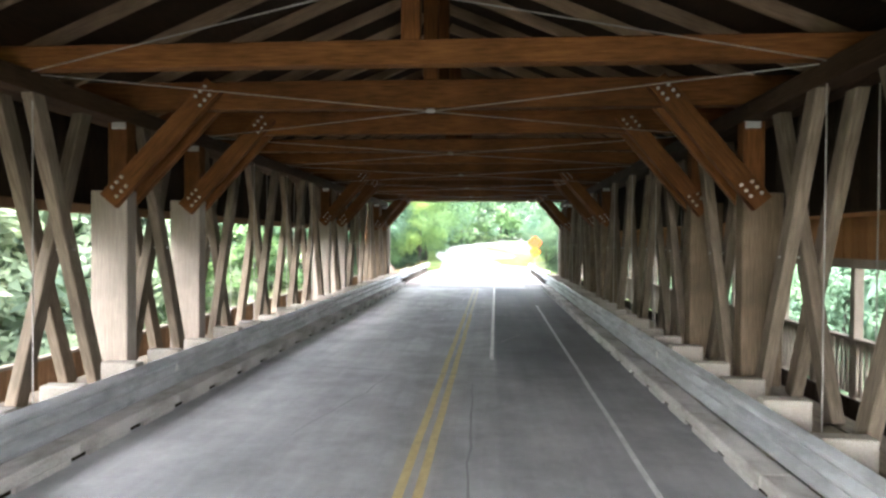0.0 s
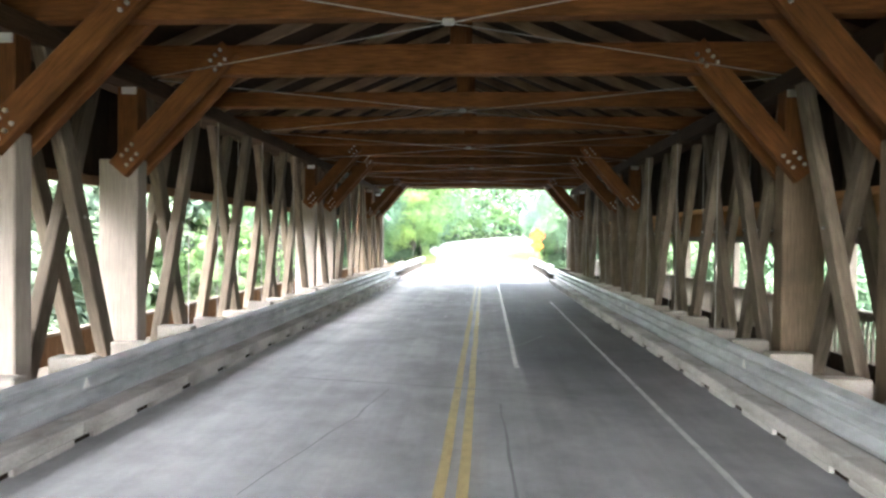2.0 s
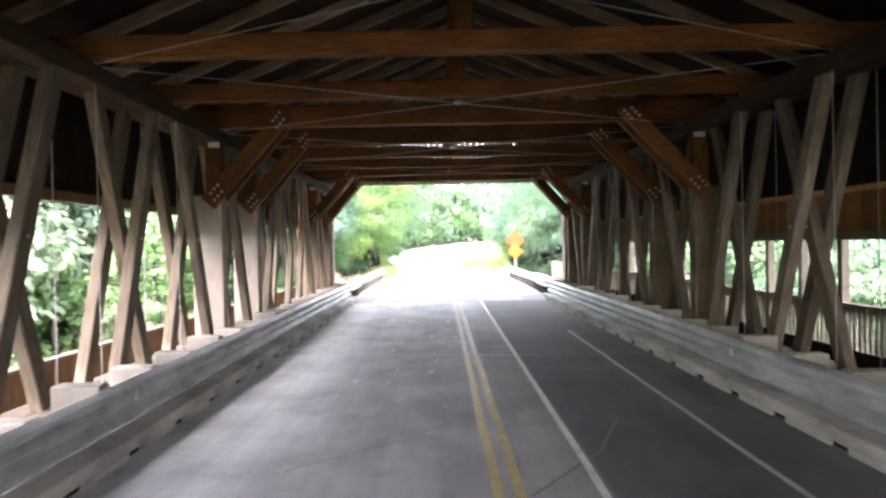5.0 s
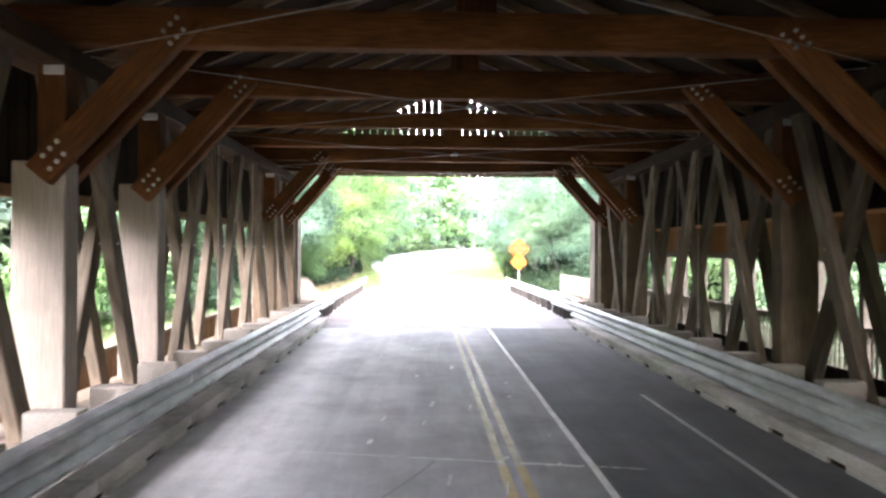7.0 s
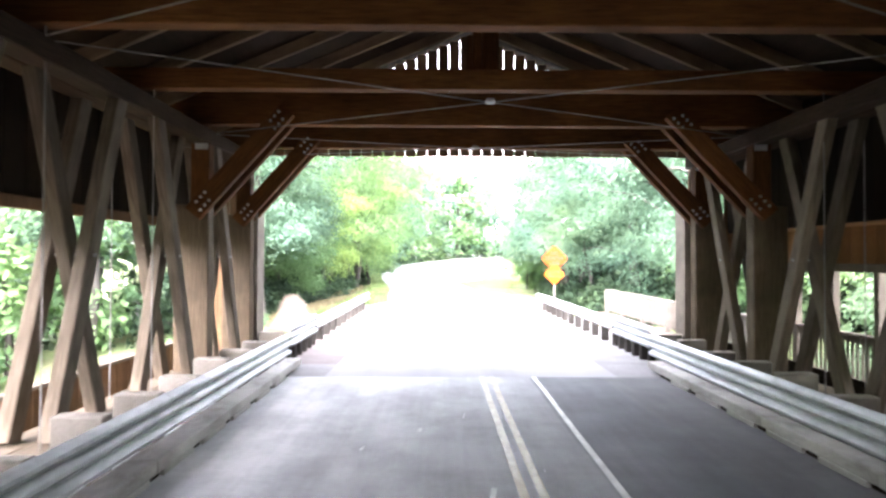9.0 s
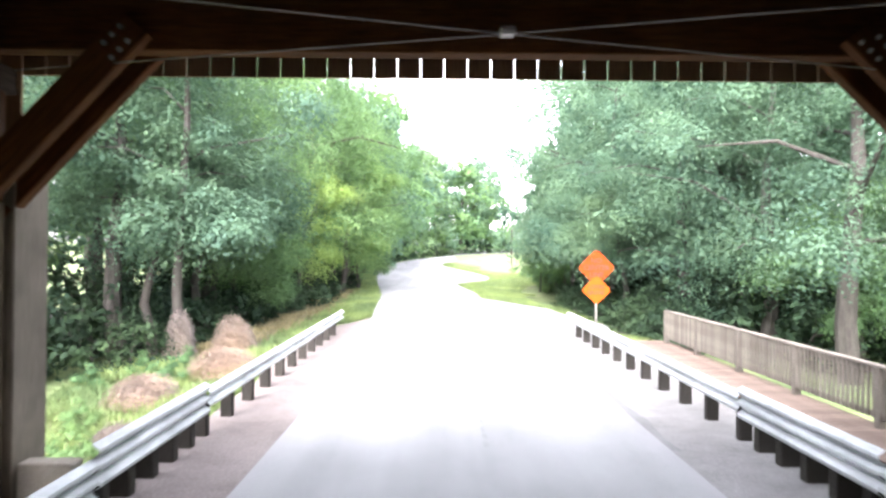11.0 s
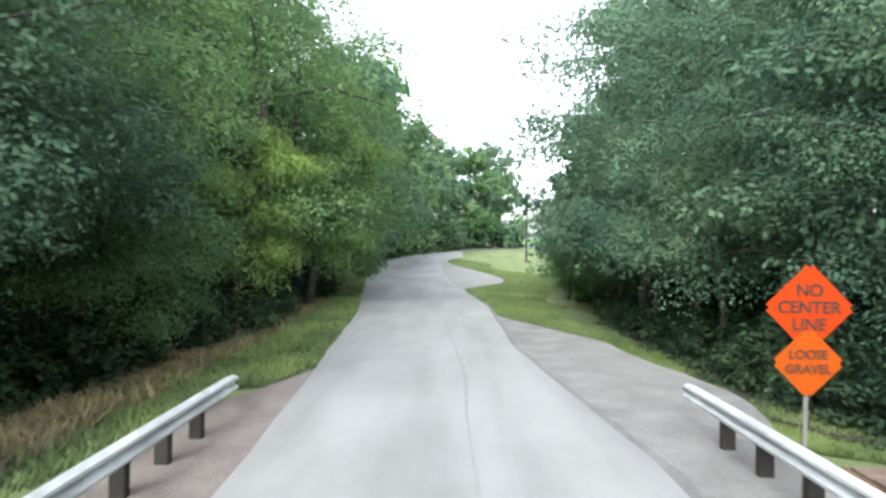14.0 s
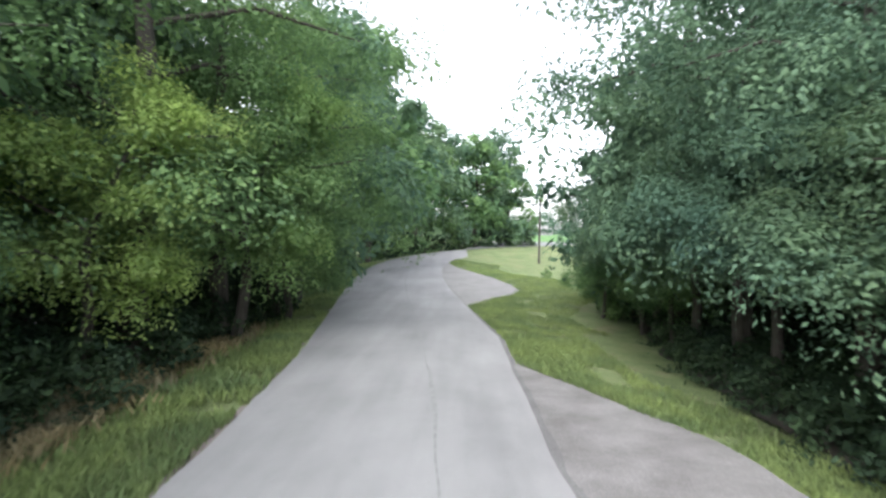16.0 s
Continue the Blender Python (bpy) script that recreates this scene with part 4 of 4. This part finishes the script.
for x, y, s, kd in ((8.0, 66.0, 0.95, SMALL_GREEN), (8.3, 70.5, 1.0, SMALL_GREEN), (7.7, 75, 0.8, SMALL_GREEN), (8.4, 76.5, 1.15, SMALL_COOL), (8.6, 76, 0.65, FAR_GREEN), (11.5, 79, 1.2, FAR_GREEN), (13.5, 85, 1.1, FAR_GREEN), (12.5, 42, 1.1, SMALL_GREEN), (8.8, 81, 0.55, FAR_GREEN), (9.5, 87, 0.5, FAR_GREEN)):
    plant(kd, x, y, s)
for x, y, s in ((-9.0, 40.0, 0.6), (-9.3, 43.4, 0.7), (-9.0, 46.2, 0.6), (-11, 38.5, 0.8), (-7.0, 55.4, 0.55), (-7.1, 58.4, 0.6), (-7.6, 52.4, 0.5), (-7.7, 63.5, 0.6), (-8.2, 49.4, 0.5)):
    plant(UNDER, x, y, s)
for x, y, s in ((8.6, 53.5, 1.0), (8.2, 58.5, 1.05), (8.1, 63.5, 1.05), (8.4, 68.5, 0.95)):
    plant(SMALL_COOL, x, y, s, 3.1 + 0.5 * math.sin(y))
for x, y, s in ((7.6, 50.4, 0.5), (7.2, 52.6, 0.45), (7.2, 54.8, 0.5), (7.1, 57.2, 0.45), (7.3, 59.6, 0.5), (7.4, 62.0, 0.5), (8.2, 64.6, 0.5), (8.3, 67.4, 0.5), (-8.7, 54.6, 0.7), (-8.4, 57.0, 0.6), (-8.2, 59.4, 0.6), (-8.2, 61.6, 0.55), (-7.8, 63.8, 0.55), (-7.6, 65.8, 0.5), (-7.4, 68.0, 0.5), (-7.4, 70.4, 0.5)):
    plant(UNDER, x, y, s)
for x, y, s in ((-14, 35, 0.95), (-17.5, 38.5, 1.2), (-13.5, 39, 1.0), (-20, 34, 1.3), (-16.5, 31, 1.0)):
    plant(FAR_GREEN, x, y, s)
# growth between the trunks, its shade put into the leaf colour
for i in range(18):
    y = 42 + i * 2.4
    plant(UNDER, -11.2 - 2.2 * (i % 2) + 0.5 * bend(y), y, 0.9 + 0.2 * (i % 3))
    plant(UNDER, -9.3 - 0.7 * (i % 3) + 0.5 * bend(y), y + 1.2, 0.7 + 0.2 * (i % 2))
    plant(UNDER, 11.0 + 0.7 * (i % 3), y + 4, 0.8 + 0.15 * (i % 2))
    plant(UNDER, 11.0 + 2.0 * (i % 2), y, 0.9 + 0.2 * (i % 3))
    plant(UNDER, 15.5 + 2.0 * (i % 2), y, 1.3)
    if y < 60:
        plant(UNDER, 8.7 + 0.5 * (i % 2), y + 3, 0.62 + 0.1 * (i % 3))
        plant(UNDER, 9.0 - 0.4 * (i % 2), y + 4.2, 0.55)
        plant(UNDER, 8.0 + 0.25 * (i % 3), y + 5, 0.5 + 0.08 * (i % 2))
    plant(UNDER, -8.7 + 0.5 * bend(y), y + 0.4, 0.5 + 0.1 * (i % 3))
# along the creek, seen through the openings
for i in range(14):
    y = -24 + i * 5.0
    plant((FAR_SMALL, FAR_WARM)[i % 2], -19 - 2.5 * (i % 2), y, 1.35)
    plant((FAR_WARM, FAR_SMALL)[i % 2], -26, y + 2.4, 1.6)
    plant(CREEK_COOL, 19 + 2.5 * (i % 2), y, 1.6)
    plant(CREEK_COOL, 26, y + 2.4, 2.1)
for i in range(14):
    y = -11 + i * 3.3
    plant(CREEK, -12.0 - 2.0 * (i % 2), y, 0.8)
    plant(CREEK_NEAR, 12.0 + 2.0 * (i % 2), y + 1, 0.85 if y < 4 else 1.35)
for x, y in ((-6.6, 33.2), (-7.6, 35.0), (-8.2, 33.0), (-6.9, 37.4), (-7.2, 39.2), (-8.4, 42.4), (-8.8, 37.4), (-8.0, 38.6), (-9.2, 35.4), (-7.4, 33.8)):
    plant(SHRUB, x, y, 0.6)
for i in range(16):
    y = 43 + i * 2.6
    plant(SHRUB, -8.4 + bend(y) - random.uniform(0, 1.2), y, random.uniform(0.5, 0.8))
for i in range(8):
    y = 68 + i * 2.6
    plant(SHRUB, 8.4 + random.uniform(0, 1.5) + 0.3 * bend(y), y + 8, random.uniform(0.5, 0.9))


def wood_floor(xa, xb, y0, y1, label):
    """Leaf litter under the trees, darkened to paint their shade, with an uneven edge to the grass."""
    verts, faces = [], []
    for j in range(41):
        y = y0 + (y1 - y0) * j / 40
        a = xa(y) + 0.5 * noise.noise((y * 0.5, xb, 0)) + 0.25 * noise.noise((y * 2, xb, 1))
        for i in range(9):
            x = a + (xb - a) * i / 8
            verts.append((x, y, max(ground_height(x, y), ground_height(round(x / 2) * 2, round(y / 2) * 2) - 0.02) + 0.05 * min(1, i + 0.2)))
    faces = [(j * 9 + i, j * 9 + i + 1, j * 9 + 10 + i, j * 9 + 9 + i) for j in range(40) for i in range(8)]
    tagged(new("ground", mesh_of("wood_floor", verts, faces, FLOOR_SHADE)), label, "ground", kind="structure")


wood_floor(lambda y: 6.7 + 0.02 * (y - 50) + max(0, (y - 62) * 0.16), 24, 45, 78, "leaf litter under the roadside trees, darkened to paint their shade")
wood_floor(lambda y: -8.1 + 0.5 * bend(y), -24, 43, 100, "leaf litter under the roadside trees, darkened to paint their shade")


# ---- grass and dry growth ----
def blades(name, label, spots, lo, hi, mat, seed):
    r = np.random.default_rng(seed)
    p = np.array([(x, y, ground_height(x, y) - 0.02) for x, y in spots])
    n = len(p)
    h = r.uniform(lo, hi, (n, 1))
    ang = r.uniform(0, 6.283, n)
    side = np.stack([np.cos(ang), np.sin(ang), 0 * ang], 1) * h * 0.036
    lean = np.concatenate([r.normal(0, 0.28, (n, 2)), np.ones((n, 1))], 1) * h
    v = np.stack([p - side, p + side, p + lean * 0.55 + side * 0.7, p + lean + np.stack([np.cos(ang), np.sin(ang), -0.6 + 0 * ang], 1) * h * 0.2], 1).reshape(-1, 3)
    me = bpy.data.meshes.new(name)
    me.vertices.add(4 * n)
    me.vertices.foreach_set("co", v.ravel())
    me.loops.add(4 * n)
    me.loops.foreach_set("vertex_index", np.arange(4 * n))
    me.polygons.add(n)
    me.polygons.foreach_set("loop_start", np.arange(0, 4 * n, 4))
    me.update()
    me.validate()
    me.materials.append(mat)
    tagged(new(name, me), label, "grass", kind="stuff")


def verge_spots(n, seed, y0, y1, left):
    r = np.random.default_rng(seed)
    out = []
    while len(out) < n:
        y = y0 + (y1 - y0) * r.random() ** 1.5
        w = r.random() ** 1.3 * (5.0 if left or y > 68 else 2.7 + 0.05 * max(0, y - 50))
        edge = shoulder_left(y) if left else max(shoulder_right(y), track_mouth(y) if 71 < y < 113 else -9)
        x = edge - w + 0.1 if left else edge + w - 0.1
        if noise.noise((x * 0.6, y * 0.6, 4)) > -0.35:
            out.append((x, y))
    return out


blades("verge_grass", "rough green verge grass beside the road", verge_spots(85000, 3, 31.5, 105, True), 0.10, 0.34, GRASS, 4)
blades("verge_grass", "rough green verge grass beside the road", verge_spots(65000, 5, 44, 112, False), 0.08, 0.28, GRASS, 6)


r9 = np.random.default_rng(19)
blades("dry_grass", "dry straw-coloured grass along the wood's edge", [(-7.3 + 0.4 * bend(y) + float(v), y) for y, v in zip(r9.uniform(41, 66, 15000), r9.normal(0, 0.55, 15000))], 0.25, 0.55, STRAW, 8)


def vine_mesh(name, count, size, lo, hi, seed):
    """Thin arching stems lying over a dome."""
    r = np.random.default_rng(seed)
    verts, faces = [], []
    for i in range(count):
        a, up = r.uniform(0, 6.283), r.uniform(0.1, 1.45)
        turn, span, sh = r.uniform(0, 6.283), r.uniform(0.25, 0.7), r.uniform(lo, hi)
        k = len(verts)
        for t in range(4):
            b, e = a + math.cos(turn) * span * (t / 3 - 0.5) / max(0.25, math.cos(up)), up + math.sin(turn) * span * (t / 3 - 0.5)
            q = size * sh * np.array([math.cos(e) * math.cos(b), math.cos(e) * math.sin(b), 0.95 * math.sin(e)]) + r.normal(0, 0.07, 3) * size
            q[2] = max(0.0, q[2])
            w = np.array([-math.sin(b + turn), math.cos(b + turn), math.cos(turn)]) * 0.0045
            verts += [tuple(q - w), tuple(q + w)]
        faces += [(k + 2 * t, k + 2 * t + 1, k + 2 * t + 3, k + 2 * t + 2) for t in range(3)]
    return mesh_of(name, verts, faces, DRY)


def dry_bush(x, y, size, tall, seed):
    """A heap of dead vines: a dense heart and looser stems about it."""
    thing = empty("dry_bush", "heap of dead pinkish-brown vines beside the road", "shrub", "dry bushes", (x, y, ground_height(x, y) - 0.05))
    part("bramble", vine_mesh("bramble", 1500, size, 0.5, 0.95, seed), thing, "", Matrix.Diagonal((1, 1, tall, 1)))
    part("stem_tangle", vine_mesh("stem_tangle", 700, size, 0.9, 1.15, seed + 30), thing, "", Matrix.Diagonal((1, 1, tall, 1)))


for n, (x, y, size, tall) in enumerate(((-6.6, 41.2, 0.62, 1.8), (-5.75, 37.9, 0.8, 0.8), (-8.0, 40.7, 0.42, 3.4), (-6.9, 36.2, 0.75, 0.8), (-6.4, 34.2, 0.6, 0.8))):
    dry_bush(x, y, size, tall, 50 + n)


# ---- the far end of the road ----
def far_field():
    r = np.random.default_rng(9)
    xs, ys = np.linspace(8, 150, 66), np.linspace(178, 262, 50)
    verts = [(x, y, ground_height(x, y) + 0.25 + 0.2 * r.random()) for y in ys for x in xs]
    faces = [(j * 66 + i, j * 66 + i + 1, j * 66 + 67 + i, j * 66 + 66 + i) for j in range(49) for i in range(65)]
    tagged(new("crop_field", mesh_of("crop_field", verts, faces, CROP)), "bright green field of low crops beyond the trees", "field", kind="stuff")


def far_wood():
    """A far line of trees behind the field, too distant to tell one from another."""
    r = np.random.default_rng(23)
    puffs = []
    for i in range(170):
        x = -30 + i * 1.15 + r.uniform(-1, 1)
        z = ground_height(x, 285)
        top = 6.2 + 1.6 * math.sin(x * 0.23) + 1.2 * math.sin(x * 0.61 + 1)
        for h in (0.25, 0.6, 0.92):
            puffs.append((x + r.uniform(-1, 1), 285 + r.uniform(-4, 4), z + top * h, r.uniform(1.6, 2.6)))
    tagged(new("far_wood", leaf_mesh("far_wood", puffs, 45, 0.55, LEAF_COOL, 24)), "hazy line of green trees behind the far field", "wood", kind="stuff")


CROP = foliage("crop_green", (0.26, 0.40, 0.15), (0.16, 0.28, 0.10), 0.2)
far_field()
far_wood()


def utility_pole(x, y, h):
    z = ground_height(x, y)
    thing = empty("utility_pole", "grey wooden utility pole with a crossarm beside the field", "pole", "", (x, y, z - 0.3))
    part("shaft", tube_mesh("shaft", [(0, 0, 0), (0, 0, h * 0.5), (0, 0, h)], [0.15, 0.13, 0.10], BARK, 10), thing)
    part("crossarm", block_mesh("crossarm", -1.1, 1.1, -0.06, 0.06, h - 0.7, h - 0.58, POST, 0.01), thing)
    for dx in (-1.0, -0.4, 0.4, 1.0):
        part("insulator", tube_mesh("insulator", [(dx, 0, h - 0.58), (dx, 0, h - 0.44)], [0.03, 0.05], WHITE_BOX, 8), thing)


utility_pole(10.2, 119, 8.0)


def marker_post(x, y, h):
    z = ground_height(x, y)
    thing = empty("marker_post", "thin white roadside post before the trees", "post", "", (x, y, z - 0.2))
    part("shaft", tube_mesh("shaft", [(0, 0, 0), (0, 0, h)], [0.09, 0.08], WHITE_BOX, 8), thing)


marker_post(5.0, 152, 3.0)


def mailbox(x, y):
    z = ground_height(x, y)
    thing = empty("mailbox", "white metal mailbox on a post by the road", "mailbox", "", (x, y, z - 0.1))
    part("post", block_mesh("post", -0.06, 0.06, -0.06, 0.06, 0, 1.1, POST, 0.01), thing)
    prof = [(-0.13, 0), (0.13, 0)] + [(0.13 * math.cos(a * math.pi / 8), 0.16 + 0.13 * math.sin(a * math.pi / 8)) for a in range(9)]
    part("box", strip_mesh("box", [(px * 1.6, 1.1 + pz * 1.6) for px, pz in prof], -0.4, 0.4, WHITE_BOX, 1, True), thing)


mailbox(-4.7, 128)

# worn white flecks of old paint on the bridge asphalt
for n in range(26):
    y = 13.0 + (n * 0.731) % 11.5
    x = -1.8 + (n * 0.617) % 2.6
    marking("paint_fleck", x, x + 0.015 + 0.02 * (n % 3), y, y + 0.08 + 0.07 * (n % 4), OLD_LINE, "worn fleck of old white paint on the asphalt", 0.15, 0.005, 3)


def crack(points, width, label):
    """A thin wandering crack laid on the asphalt."""
    verts, faces = [], []
    pts = []
    for (x0, y0), (x1, y1) in zip(points, points[1:]):
        for i in range(10):
            pts.append((x0 + (x1 - x0) * i / 10, y0 + (y1 - y0) * i / 10))
    for i, (x, y) in enumerate(pts):
        nx, ny = (pts[min(i + 1, len(pts) - 1)][0] - pts[max(i - 1, 0)][0], pts[min(i + 1, len(pts) - 1)][1] - pts[max(i - 1, 0)][1])
        ln = math.hypot(nx, ny) or 1
        w = width * (0.5 + 0.7 * abs(noise.noise((x * 2, y * 2, 7))))
        o = 0.05 * noise.noise((x * 1.5, y * 1.5, 2))
        verts += [(x - ny / ln * w + o, y + nx / ln * w + o, 0.0035), (x + ny / ln * w + o, y - nx / ln * w + o, 0.0035)]
    faces = [(2 * i, 2 * i + 1, 2 * i + 3, 2 * i + 2) for i in range(len(pts) - 1)]
    tagged(new("asphalt_crack", mesh_of("asphalt_crack", verts, faces, SEAL)), label, "marking", kind="structure")


crack(((0.75, -3.5), (0.7, 2.0), (0.62, 6.6)), 0.022, "dark crack wandering along the asphalt")
crack(((-1.5, 3.2), (-1.0, 5.4), (-0.8, 6.9)), 0.012, "thin dark crack in the asphalt")
crack(((0.35, 9.5), (1.2, 10.6), (1.7, 11.8)), 0.02, "dark curved tyre-worn crack in the asphalt")
crack(((-1.8, 10.2), (-0.8, 11.0), (0.1, 12.2)), 0.014, "thin dark crack in the asphalt")
crack(((-1.6, 13.8), (-1.1, 15.0), (-0.5, 16.2)), 0.02, "dark crack meeting the joint")
